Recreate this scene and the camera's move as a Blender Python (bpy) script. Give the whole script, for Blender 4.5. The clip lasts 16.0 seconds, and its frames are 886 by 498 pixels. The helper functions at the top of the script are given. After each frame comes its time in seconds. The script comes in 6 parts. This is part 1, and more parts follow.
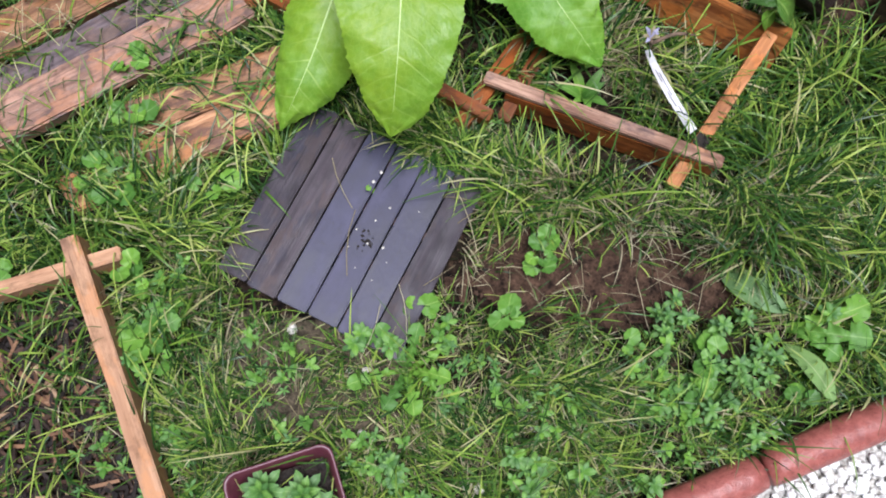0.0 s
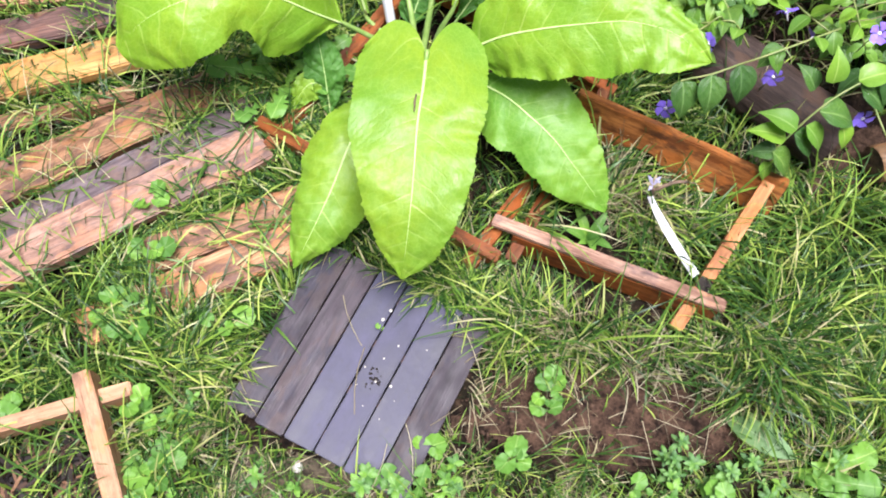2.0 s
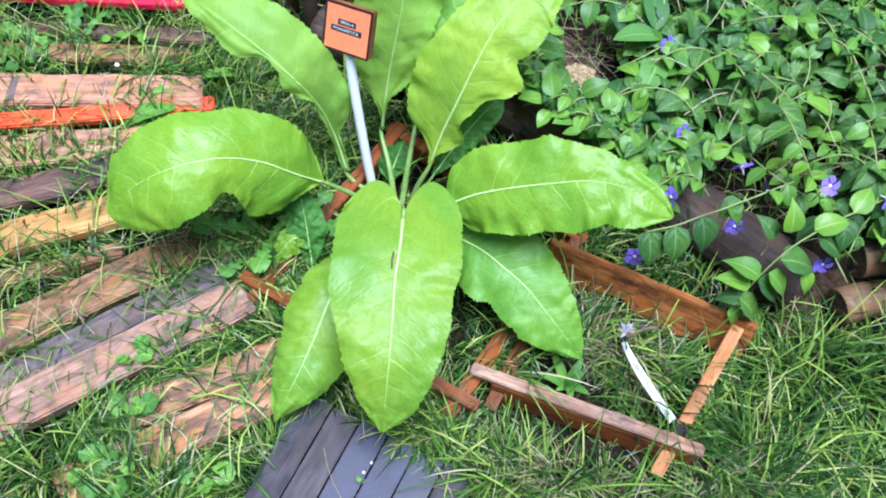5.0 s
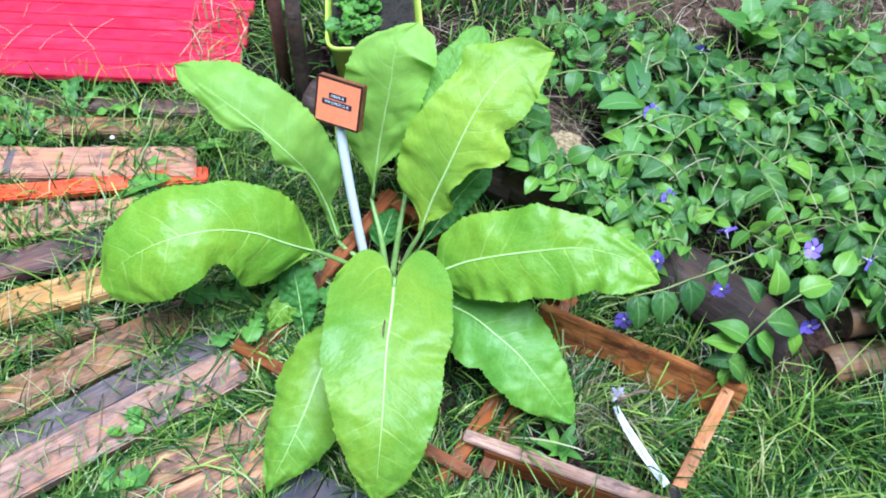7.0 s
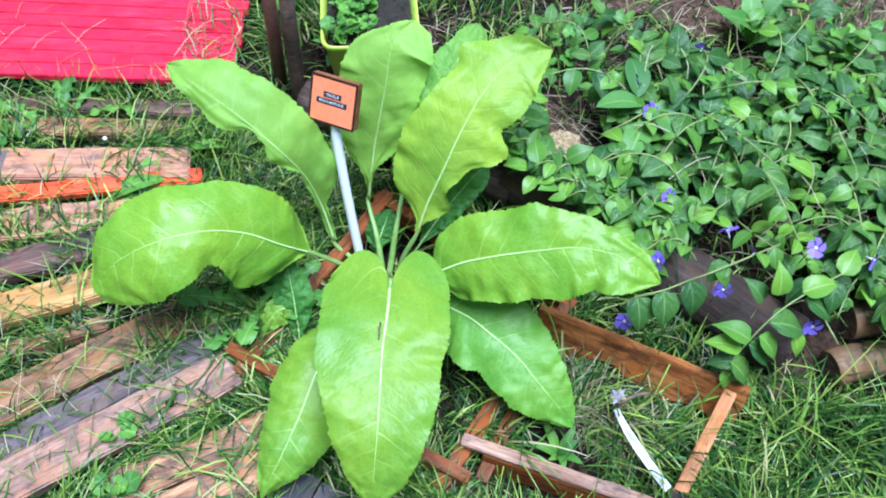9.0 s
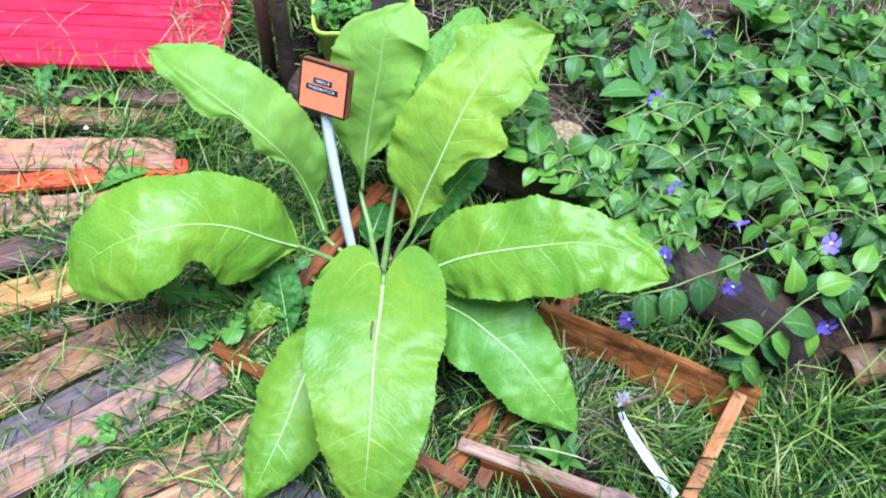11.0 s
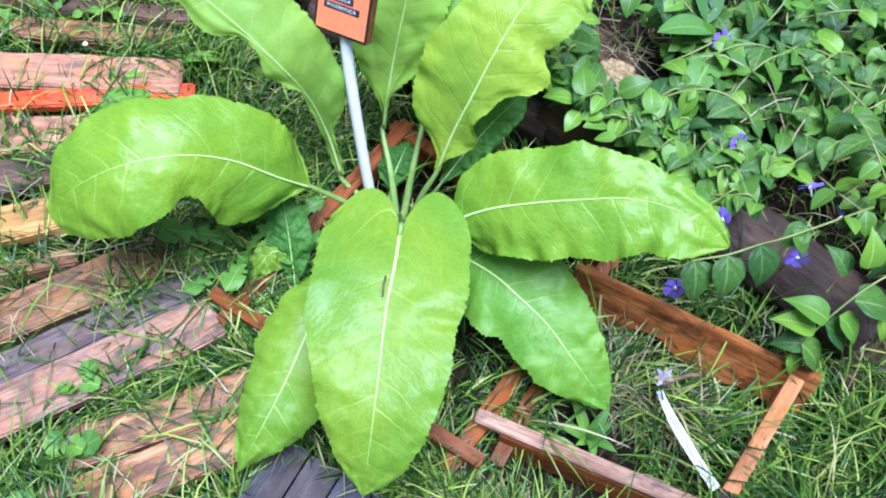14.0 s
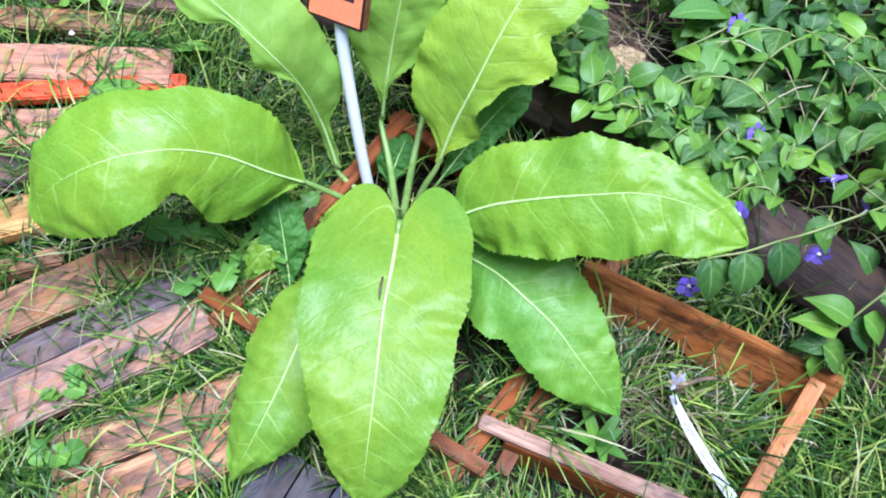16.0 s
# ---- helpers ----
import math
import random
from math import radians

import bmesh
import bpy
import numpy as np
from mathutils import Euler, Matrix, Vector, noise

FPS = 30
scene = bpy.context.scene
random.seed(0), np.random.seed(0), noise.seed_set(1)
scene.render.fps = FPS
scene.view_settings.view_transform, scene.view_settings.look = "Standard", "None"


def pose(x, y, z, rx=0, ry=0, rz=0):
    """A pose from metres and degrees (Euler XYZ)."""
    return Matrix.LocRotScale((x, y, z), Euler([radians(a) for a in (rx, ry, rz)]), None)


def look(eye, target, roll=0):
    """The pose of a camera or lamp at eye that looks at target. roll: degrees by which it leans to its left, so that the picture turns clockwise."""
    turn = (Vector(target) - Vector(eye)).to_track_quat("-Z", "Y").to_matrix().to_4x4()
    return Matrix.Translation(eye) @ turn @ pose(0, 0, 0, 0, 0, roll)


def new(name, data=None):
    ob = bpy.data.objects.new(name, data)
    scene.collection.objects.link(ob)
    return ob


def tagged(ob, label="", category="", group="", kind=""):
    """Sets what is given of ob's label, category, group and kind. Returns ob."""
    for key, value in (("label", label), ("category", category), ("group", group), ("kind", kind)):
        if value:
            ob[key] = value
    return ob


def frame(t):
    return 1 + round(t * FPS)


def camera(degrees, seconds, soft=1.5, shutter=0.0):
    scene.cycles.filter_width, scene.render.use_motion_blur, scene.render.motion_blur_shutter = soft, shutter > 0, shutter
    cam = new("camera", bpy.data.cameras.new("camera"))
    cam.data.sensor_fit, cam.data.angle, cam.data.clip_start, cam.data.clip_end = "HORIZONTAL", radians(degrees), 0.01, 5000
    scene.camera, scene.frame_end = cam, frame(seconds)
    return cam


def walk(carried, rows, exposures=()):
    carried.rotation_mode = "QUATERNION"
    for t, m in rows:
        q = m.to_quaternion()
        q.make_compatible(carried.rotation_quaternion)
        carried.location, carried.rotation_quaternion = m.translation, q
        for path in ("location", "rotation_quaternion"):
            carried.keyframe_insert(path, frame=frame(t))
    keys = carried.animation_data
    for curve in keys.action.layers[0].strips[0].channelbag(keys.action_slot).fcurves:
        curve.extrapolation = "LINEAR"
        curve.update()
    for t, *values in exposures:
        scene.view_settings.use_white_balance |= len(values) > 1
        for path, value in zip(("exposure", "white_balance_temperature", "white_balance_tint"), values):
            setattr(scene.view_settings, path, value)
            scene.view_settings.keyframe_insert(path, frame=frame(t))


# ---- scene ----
cam = camera(56.6, 16.0, soft=1.95)
PATH = [
    (0, (0.145, 0.323, 1.223), (0.161, 0.786, -0.722), 10.8),
    (0.5, (0.14, 0.336, 1.23), (0.14, 0.843, -0.705), 9.1),
    (1, (0.131, 0.351, 1.241), (0.119, 0.93, -0.674), 8.2),
    (1.5, (0.126, 0.357, 1.25), (0.098, 1.006, -0.642), 7.6),
    (2, (0.123, 0.363, 1.26), (0.099, 1.067, -0.612), 8.0),
    (2.5, (0.121, 0.366, 1.265), (0.091, 1.112, -0.59), 7.4),
    (3, (0.126, 0.376, 1.275), (0.082, 1.163, -0.563), 6.3),
    (3.5, (0.127, 0.38, 1.285), (0.084, 1.224, -0.527), 6.2),
    (4, (0.128, 0.383, 1.293), (0.082, 1.274, -0.496), 6.2),
    (4.5, (0.129, 0.385, 1.3), (0.09, 1.319, -0.468), 6.6),
    (5, (0.131, 0.387, 1.309), (0.089, 1.366, -0.434), 6.5),
    (5.2, (0.131, 0.396, 1.315), (0.081, 1.382, -0.424), 6.0),
    (7.3, (0.134, 0.394, 1.333), (0.091, 1.496, -0.336), 5.9),
    (7.5, (0.133, 0.392, 1.333), (0.093, 1.494, -0.335), 6.1),
    (8, (0.135, 0.389, 1.336), (0.097, 1.496, -0.329), 6.0),
    (8.5, (0.138, 0.394, 1.327), (0.092, 1.503, -0.336), 5.6),
    (9, (0.138, 0.402, 1.311), (0.092, 1.507, -0.355), 5.6),
    (11.5, (0.138, 0.449, 1.24), (0.102, 1.543, -0.434), 6.1),
    (12, (0.139, 0.463, 1.22), (0.1, 1.552, -0.457), 6.3),
    (12.5, (0.139, 0.481, 1.197), (0.09, 1.555, -0.489), 6.3),
    (13, (0.139, 0.497, 1.174), (0.06, 1.521, -0.542), 6.2),
    (13.5, (0.137, 0.508, 1.153), (0.044, 1.498, -0.582), 6.1),
    (14, (0.138, 0.518, 1.138), (0.054, 1.495, -0.605), 6.5),
    (14.5, (0.138, 0.528, 1.122), (0.055, 1.491, -0.629), 6.5),
    (15, (0.139, 0.537, 1.105), (0.055, 1.484, -0.655), 6.3),
    (15.5, (0.141, 0.549, 1.094), (0.046, 1.504, -0.661), 5.6),
    (16, (0.141, 0.556, 1.094), (0.045, 1.509, -0.662), 5.5),
]
# seconds, stops, kelvin, tint
EXPOSURES = [(0.0, 1.09, 5720, 14), (0.5, 1.23, 5740, 15), (1.5, 1.78, 5960, 17), (3.0, 1.60, 5950, 17), (3.5, 1.46, 5750, 13), (4.0, 1.50, 5560, 12), (5.0, 1.53, 5000, 8), (8.0, 1.54, 4760, 6), (16.0, 1.54, 4980, 14)]
walk(cam, [(t, look(eye, target, roll)) for t, eye, target, roll in PATH], EXPOSURES)

# ---- light ----
world = bpy.data.worlds.new("overcast_sky")
scene.world = world
world.use_nodes = True
wn = world.node_tree
sky = wn.nodes.new("ShaderNodeTexSky")
sky.sky_type, sky.sun_disc = "NISHITA", False
sky.sun_elevation, sky.sun_rotation = radians(85), radians(67)
sky.dust_density, sky.air_density, sky.ozone_density = 6.0, 1.0, 1.0
wn.links.new(sky.outputs[0], wn.nodes["Background"].inputs[0])
wn.nodes["Background"].inputs[1].default_value = 0.028
sun = new("sun", bpy.data.lights.new("sun", "SUN"))
sun.data.energy, sun.data.angle, sun.data.color = 2.85, radians(34), (1.0, 0.97, 0.92)
sun.matrix_basis = look((0.07, -0.12, 1.0), (0, 0, 0))


# ---- material tools ----
class Nodes:
    """A short way to write a node material."""

    def __init__(self, name):
        self.mat = bpy.data.materials.new(name)
        self.mat.use_nodes = True
        self.t = self.mat.node_tree
        self.out = self.t.nodes["Material Output"]
        self.bsdf = self.t.nodes["Principled BSDF"]

    def put(self, sock, value):
        if isinstance(value, bpy.types.NodeSocket):
            self.t.links.new(value, sock)
        else:
            sock.default_value = value

    def node(self, kind, out=0, **values):
        n = self.t.nodes.new("ShaderNode" + kind)
        for key, value in values.items():
            self.put(n.inputs[key.replace("_", " ")], value)
        return n.outputs[out]

    def math(self, op, a, b=0.0, c=0.0):
        n = self.t.nodes.new("ShaderNodeMath")
        n.operation = op
        for s, v in zip(n.inputs, (a, b, c)):
            self.put(s, v)
        return n.outputs[0]

    def ramp(self, fac, stops):
        n = self.t.nodes.new("ShaderNodeValToRGB")
        while len(n.color_ramp.elements) < len(stops):
            n.color_ramp.elements.new(0.5)
        for e, (p, c) in zip(n.color_ramp.elements, stops):
            e.position, e.color = p, (*c, 1) if len(c) == 3 else c
        self.put(n.inputs[0], fac)
        return n.outputs[0]

    def mix(self, fac, a, b, mode="MIX"):
        n = self.t.nodes.new("ShaderNodeMix")
        n.data_type, n.blend_type = "RGBA", mode
        self.put(n.inputs[0], fac)
        for s, v in ((n.inputs[6], a), (n.inputs[7], b)):
            self.put(s, (*v, 1) if isinstance(v, tuple) and len(v) == 3 else v)
        return n.outputs[2]

    def coords(self, which="Object", scale=(1, 1, 1), shift=None):
        n = self.t.nodes.new("ShaderNodeTexCoord")
        m = self.t.nodes.new("ShaderNodeMapping")
        m.inputs["Scale"].default_value = scale
        self.t.links.new(n.outputs[which], m.inputs[0])
        if shift is not None:
            c = self.t.nodes.new("ShaderNodeCombineXYZ")
            for k in range(3):
                self.put(c.inputs[k], shift)
            self.t.links.new(c.outputs[0], m.inputs["Location"])
        return m.outputs[0]

    def noise(self, vec, scale, detail=4.0, rough=0.55):
        n = self.t.nodes.new("ShaderNodeTexNoise")
        self.put(n.inputs["Vector"], vec)
        n.inputs["Scale"].default_value, n.inputs["Detail"].default_value, n.inputs["Roughness"].default_value = scale, detail, rough
        return n.outputs[0]

    def bump(self, height, strength=0.4, distance=0.002, normal=None):
        n = self.t.nodes.new("ShaderNodeBump")
        n.inputs["Strength"].default_value, n.inputs["Distance"].default_value = strength, distance
        self.put(n.inputs["Height"], height)
        if normal is not None:
            self.put(n.inputs["Normal"], normal)
        return n.outputs[0]

    def done(self, color, rough=0.6, normal=None, spec=0.5, **more):
        self.put(self.bsdf.inputs["Base Color"], (*color, 1) if isinstance(color, tuple) and len(color) == 3 else color)
        self.put(self.bsdf.inputs["Roughness"], rough)
        self.put(self.bsdf.inputs["Specular IOR Level"], spec)
        if normal is not None:
            self.put(self.bsdf.inputs["Normal"], normal)
        for key, value in more.items():
            self.put(self.bsdf.inputs[key.replace("_", " ")], value)
        return self.mat

    def thin(self, color, amount):
        """Lets light through a leaf."""
        tr = self.t.nodes.new("ShaderNodeBsdfTranslucent")
        self.put(tr.inputs[0], color)
        mx = self.t.nodes.new("ShaderNodeMixShader")
        mx.inputs[0].default_value = amount
        self.t.links.new(self.bsdf.outputs[0], mx.inputs[1])
        self.t.links.new(tr.outputs[0], mx.inputs[2])
        self.t.links.new(mx.outputs[0], self.out.inputs[0])
        return self.mat


def rnd(n):
    return n.t.nodes.new("ShaderNodeObjectInfo").outputs["Random"]


def wood(name, light, dark, stain, grain=1.0, stains=0.5, rough=0.55, wet=0.0, spec=0.35, relief=0.6, pale=0.75):
    """Sawn timber, grain along local x, with stains in patches, bleached streaks and weather checks."""
    n = Nodes(name)
    r = n.math("MULTIPLY", rnd(n), 37.0)
    long_v = n.coords("Object", (4.5, 70 * grain, 70 * grain), r)
    fine_v = n.coords("Object", (11, 420 * grain, 420 * grain), r)
    blot_v = n.coords("Object", (11, 26, 26), r)
    wide_v = n.coords("Object", (5, 22, 22), n.math("ADD", r, 11.0))
    g = n.noise(long_v, 1.0, 6, 0.65)
    f = n.noise(fine_v, 1.0, 4, 0.65)
    b = n.noise(blot_v, 1.0, 6, 0.65)
    w = n.noise(wide_v, 1.0, 4, 0.6)
    base = n.ramp(g, [(0.36, dark), (0.60, light)])
    bleach = tuple(min(1.0, 1.35 * c + 0.02) for c in light)
    base = n.mix(n.ramp(w, [(0.52, (0, 0, 0)), (0.68, (pale, pale, pale))]), base, bleach)
    base = n.mix(n.ramp(f, [(0.40, (1, 1, 1)), (0.52, (0, 0, 0))]), base, n.mix(0.65, base, dark))
    mask = n.ramp(b, [(0.50 - 0.25 * (stains - 0.5), (0, 0, 0)), (0.62 - 0.25 * (stains - 0.5), (1, 1, 1))])
    base = n.mix(n.math("MULTIPLY", mask, 0.85), base, stain)
    bare_w = n.noise(n.coords("Object", (16, 34, 34), n.math("ADD", r, 19.0)), 1.0, 5, 0.6)
    warm = tuple(min(1.0, c * k) for c, k in zip(light, (1.25, 1.0, 0.72)))
    base = n.mix(n.ramp(bare_w, [(0.53, (0, 0, 0)), (0.60, (0.75, 0.75, 0.75))]), base, n.mix(n.math("MULTIPLY", g, 0.8), warm, dark))
    crack = n.noise(n.coords("Object", (3.0, 150 * grain, 150 * grain), n.math("ADD", r, 29.0)), 1.0, 5, 0.7)
    base = n.mix(n.ramp(crack, [(0.30, (0.9, 0.9, 0.9)), (0.36, (0, 0, 0))]), base, n.mix(1.0, dark, (0.4, 0.4, 0.42), "MULTIPLY"))
    dirt = n.noise(n.coords("Object", (30, 48, 48), n.math("ADD", r, 5.0)), 1.0, 7, 0.7)
    base = n.mix(n.ramp(dirt, [(0.50, (0, 0, 0)), (0.66, (0.6, 0.6, 0.6))]), base, n.mix(1.0, base, (0.42, 0.40, 0.38), "MULTIPLY"))
    tone = n.ramp(rnd(n), [(0, (0.82, 0.82, 0.82)), (1, (1.15, 1.1, 1.05))])
    base = n.mix(1.0, base, tone, "MULTIPLY")
    rr = n.ramp(n.noise(blot_v, 1.7, 3), [(0.4, (rough - wet,) * 3), (0.65, (rough + 0.15,) * 3)])
    h = n.math("ADD", n.math("MULTIPLY", f, 0.6), g)
    return n.done(base, rr, n.bump(h, relief, 0.0018), spec)


def blade_mat(name, stops, thin=0.2, rough=0.45, tip=None):
    """Grass and small leaves: a shade for every blade."""
    n = Nodes(name)
    g = n.t.nodes.new("ShaderNodeNewGeometry")
    c = n.ramp(g.outputs["Random Per Island"], stops)
    p = n.noise(n.coords("Object"), 5.0, 3)
    c = n.mix(n.ramp(p, [(0.35, (0, 0, 0)), (0.7, (0.35, 0.35, 0.35))]), c, n.mix(1.0, c, (1.15, 1.08, 0.8), "MULTIPLY"))
    n.done(c, rough, None, 0.22)
    return n.thin(n.mix(1.0, c, (1.3, 1.4, 0.6), "MULTIPLY"), thin)


def veined(name, base, pale, deep, veins=9.0, slant=0.55, gloss=0.38, thin=0.3, quilt=1.0, vein_mix=0.5, rib=0.0):
    """A leaf blade with a feathered net of veins and puckered flesh between them. Uses the leaf's own uv."""
    n = Nodes(name)
    uvn = n.t.nodes.new("ShaderNodeTexCoord").outputs["UV"]
    sp = n.t.nodes.new("ShaderNodeSeparateXYZ")
    n.put(sp.inputs[0], uvn)
    u, v = sp.outputs[0], sp.outputs[1]
    ob = n.coords("Object")
    wob = n.math("MULTIPLY", n.math("SUBTRACT", n.noise(ob, 9.0, 2), 0.5), 0.95)
    av = n.math("ABSOLUTE", n.math("SUBTRACT", n.math("MULTIPLY", v, 2.0), 1.0))
    side = n.math("GREATER_THAN", v, 0.5)
    bend = n.math("MULTIPLY", n.math("POWER", av, 1.25), slant)
    ph = n.math("ADD", n.math("MULTIPLY", n.math("SUBTRACT", u, n.math("MULTIPLY", bend, 0.42)), veins), n.math("ADD", wob, n.math("MULTIPLY", side, 0.43)))
    tri_w = n.math("ABSOLUTE", n.math("SUBTRACT", n.math("FRACT", ph), 0.5))
    own = n.t.nodes.new("ShaderNodeTexWhiteNoise")
    own.noise_dimensions = "1D"
    n.put(own.inputs["W"], n.math("ADD", n.math("FLOOR", ph), n.math("MULTIPLY", side, 37.0)))
    reach = n.math("ADD", 0.35, n.math("MULTIPLY", own.outputs["Value"], 0.65))
    width = n.math("MULTIPLY", n.math("SUBTRACT", 1.0, n.math("MULTIPLY", n.math("MINIMUM", av, 1.0), 0.7)), 0.075)
    vein = n.math("SUBTRACT", 1.0, n.math("DIVIDE", tri_w, width))
    vein = n.math("POWER", n.math("MAXIMUM", vein, 0.0), 1.3)
    fork = n.math("ABSOLUTE", n.math("SUBTRACT", n.math("FRACT", n.math("ADD", n.math("MULTIPLY", ph, 2.0), n.math("MULTIPLY", n.noise(ob, 16.0, 2), 1.2))), 0.5))
    fork = n.math("MAXIMUM", n.math("SUBTRACT", 1.0, n.math("DIVIDE", fork, 0.10)), 0.0)
    fork = n.math("MULTIPLY", fork, n.ramp(av, [(0.22, (0, 0, 0)), (0.40, (0.5, 0.5, 0.5)), (0.9, (0.1, 0.1, 0.1))]))
    vein = n.math("MAXIMUM", vein, fork)
    fade = n.math("MAXIMUM", n.math("SUBTRACT", 1.0, n.math("DIVIDE", n.math("MULTIPLY", av, 1.1), reach)), 0.08)
    fade = n.math("MULTIPLY", fade, reach)
    fade = n.math("MULTIPLY", fade, n.ramp(n.noise(ob, 14.0, 2), [(0.36, (0.35, 0.35, 0.35)), (0.60, (1, 1, 1))]))
    twig_ph = n.math("ADD", n.math("MULTIPLY", n.math("ADD", av, n.math("MULTIPLY", u, 0.9)), 2.2 * veins), n.math("MULTIPLY", n.noise(ob, 30.0, 3), 5.0))
    twig_w = n.math("ABSOLUTE", n.math("SUBTRACT", n.math("FRACT", twig_ph), 0.5))
    twig_v = n.math("MAXIMUM", n.math("SUBTRACT", 1.0, n.math("DIVIDE", twig_w, 0.11)), 0.0)
    vo = n.t.nodes.new("ShaderNodeTexVoronoi")
    vo.feature = "DISTANCE_TO_EDGE"
    vo.inputs["Scale"].default_value = 105.0
    n.put(vo.inputs["Vector"], ob)
    net = n.ramp(vo.outputs[0], [(0.0, (1, 1, 1)), (0.10, (0, 0, 0))])
    big = n.noise(ob, 8.0, 4, 0.55)
    c = n.mix(n.ramp(big, [(0.34, (0.1, 0.1, 0.1)), (0.68, (0.85, 0.85, 0.85))]), base, deep)
    lie = n.t.nodes.new("ShaderNodeCombineXYZ")
    n.put(lie.inputs[0], n.math("MULTIPLY", ph, 2.6))
    n.put(lie.inputs[1], n.math("MULTIPLY", av, 7.0))
    n.put(lie.inputs[2], n.math("MULTIPLY", side, 9.0))
    fold = n.noise(lie.outputs[0], 1.0, 3, 0.6)
    # wrinkle valleys get their shade painted in as deep green
    c = n.mix(n.ramp(fold, [(0.34, (0.32, 0.32, 0.32)), (0.56, (0, 0, 0))]), c, deep)
    c = n.mix(n.math("MULTIPLY", net, 0.10), c, pale)
    c = n.mix(n.math("MULTIPLY", twig_v, 0.07), c, pale)
    c = n.mix(n.math("MULTIPLY", n.math("MULTIPLY", vein, fade), vein_mix), c, pale)
    if rib:
        line = n.math("MAXIMUM", n.math("SUBTRACT", 1.0, n.math("DIVIDE", av, rib)), 0.0)
        c = n.mix(n.math("MULTIPLY", line, 0.8), c, pale)
    each = n.math("FRACT", n.math("ADD", rnd(n), n.t.nodes.new("ShaderNodeNewGeometry").outputs["Random Per Island"]))
    tone = n.ramp(each, [(0, (0.58, 0.66, 0.74)), (0.5, (0.98, 1, 1)), (1, (1.38, 1.26, 1.0))]) if rib else n.ramp(rnd(n), [(0, (0.92, 0.94, 0.92)), (1, (1.08, 1.05, 1.0))])
    c = n.mix(1.0, c, tone, "MULTIPLY")
    puck = n.math("MULTIPLY", tri_w, 0.35)
    h = n.math("ADD", n.math("SUBTRACT", n.math("MULTIPLY", puck, 1.6), n.math("MULTIPLY", vein, 0.18)), n.math("ADD", n.math("ADD", n.math("MULTIPLY", n.noise(ob, 32.0, 3), 0.45), n.math("MULTIPLY", n.noise(ob, 85.0, 2), 0.22)), n.math("ADD", n.math("MULTIPLY", fold, 0.9), n.math("MULTIPLY", vo.outputs[0], 0.25))))
    gl = n.ramp(n.noise(ob, 30.0, 3), [(0.3, (gloss - 0.07,) * 3), (0.7, (gloss + 0.12,) * 3)])
    n.done(c, gl, n.bump(h, min(1.0, 0.62 * quilt), 0.0038), 0.38)
    return n.thin(n.mix(1.0, c, (1.35, 1.25, 0.5), "MULTIPLY"), thin)


def plain(name, a, b, scale=40.0, rough=0.5, bump=0.2, dist=0.002, spec=0.5, which="Object", lo=0.35, hi=0.65, **more):
    n = Nodes(name)
    v = n.coords(which)
    p = n.noise(v, scale, 5)
    q = n.noise(v, scale * 4.3, 3)
    c = n.ramp(n.math("ADD", n.math("MULTIPLY", p, 0.7), n.math("MULTIPLY", q, 0.3)), [(lo, a), (hi, b)])
    return n.done(c, rough, n.bump(n.math("ADD", p, n.math("MULTIPLY", q, 0.5)), bump, dist), spec, **more)


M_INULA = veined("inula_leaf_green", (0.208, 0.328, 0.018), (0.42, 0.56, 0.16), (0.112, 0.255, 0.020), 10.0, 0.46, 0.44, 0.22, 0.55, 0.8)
# left, right and back right leaves: brighter greens hold the light they catch
M_INULA_LIT = veined("inula_lit_green", (0.228, 0.368, 0.018), (0.50, 0.63, 0.17), (0.138, 0.300, 0.018), 10.0, 0.46, 0.38, 0.22, 0.6, 0.6)
M_INULA_LIT_YELLOW = veined("inula_lit_yellow_green", (0.415, 0.570, 0.040), (0.52, 0.64, 0.24), (0.215, 0.390, 0.032), 10.0, 0.46, 0.44, 0.40, 0.85, 0.55)
# front right leaf: shade of the leaf above it put into the green
M_INULA_SHADED = veined("inula_shaded_green", (0.172, 0.320, 0.021), (0.42, 0.58, 0.19), (0.110, 0.275, 0.026), 10.0, 0.46, 0.48, 0.20, 0.45, 0.75)
# upright back leaves: green raised so they look as lit as the rest
M_INULA_LIT_MATT = veined("inula_lit_matt_green", (0.365, 0.600, 0.080), (0.53, 0.68, 0.28), (0.262, 0.475, 0.066), 10.0, 0.46, 0.50, 0.44, 0.55, 0.55)
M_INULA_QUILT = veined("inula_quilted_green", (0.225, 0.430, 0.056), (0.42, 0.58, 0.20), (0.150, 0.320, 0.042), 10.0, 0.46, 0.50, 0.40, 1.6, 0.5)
M_INULA_DARK = veined("young_and_shaded_green", (0.095, 0.25, 0.034), (0.24, 0.38, 0.11), (0.060, 0.18, 0.026), 8.0, 0.55, 0.42, 0.30, 1.6)
M_RIB = plain("pale_midrib", (0.40, 0.55, 0.17), (0.50, 0.63, 0.25), 60, 0.5, 0.1)
M_PETIOLE = plain("petiole_green", (0.15, 0.265, 0.05), (0.26, 0.37, 0.10), 50, 0.45, 0.1)
M_VINCA = veined("periwinkle_leaf_green", (0.092, 0.186, 0.033), (0.22, 0.35, 0.11), (0.030, 0.096, 0.020), 4.0, 0.9, 0.29, 0.22, 0.8, 0.35, 0.085)
M_VINCA_NEW = veined("periwinkle_young_leaf", (0.152, 0.285, 0.028), (0.30, 0.44, 0.13), (0.10, 0.24, 0.03), 4.0, 0.9, 0.40, 0.3, 0.16, 0.3, 0.09)
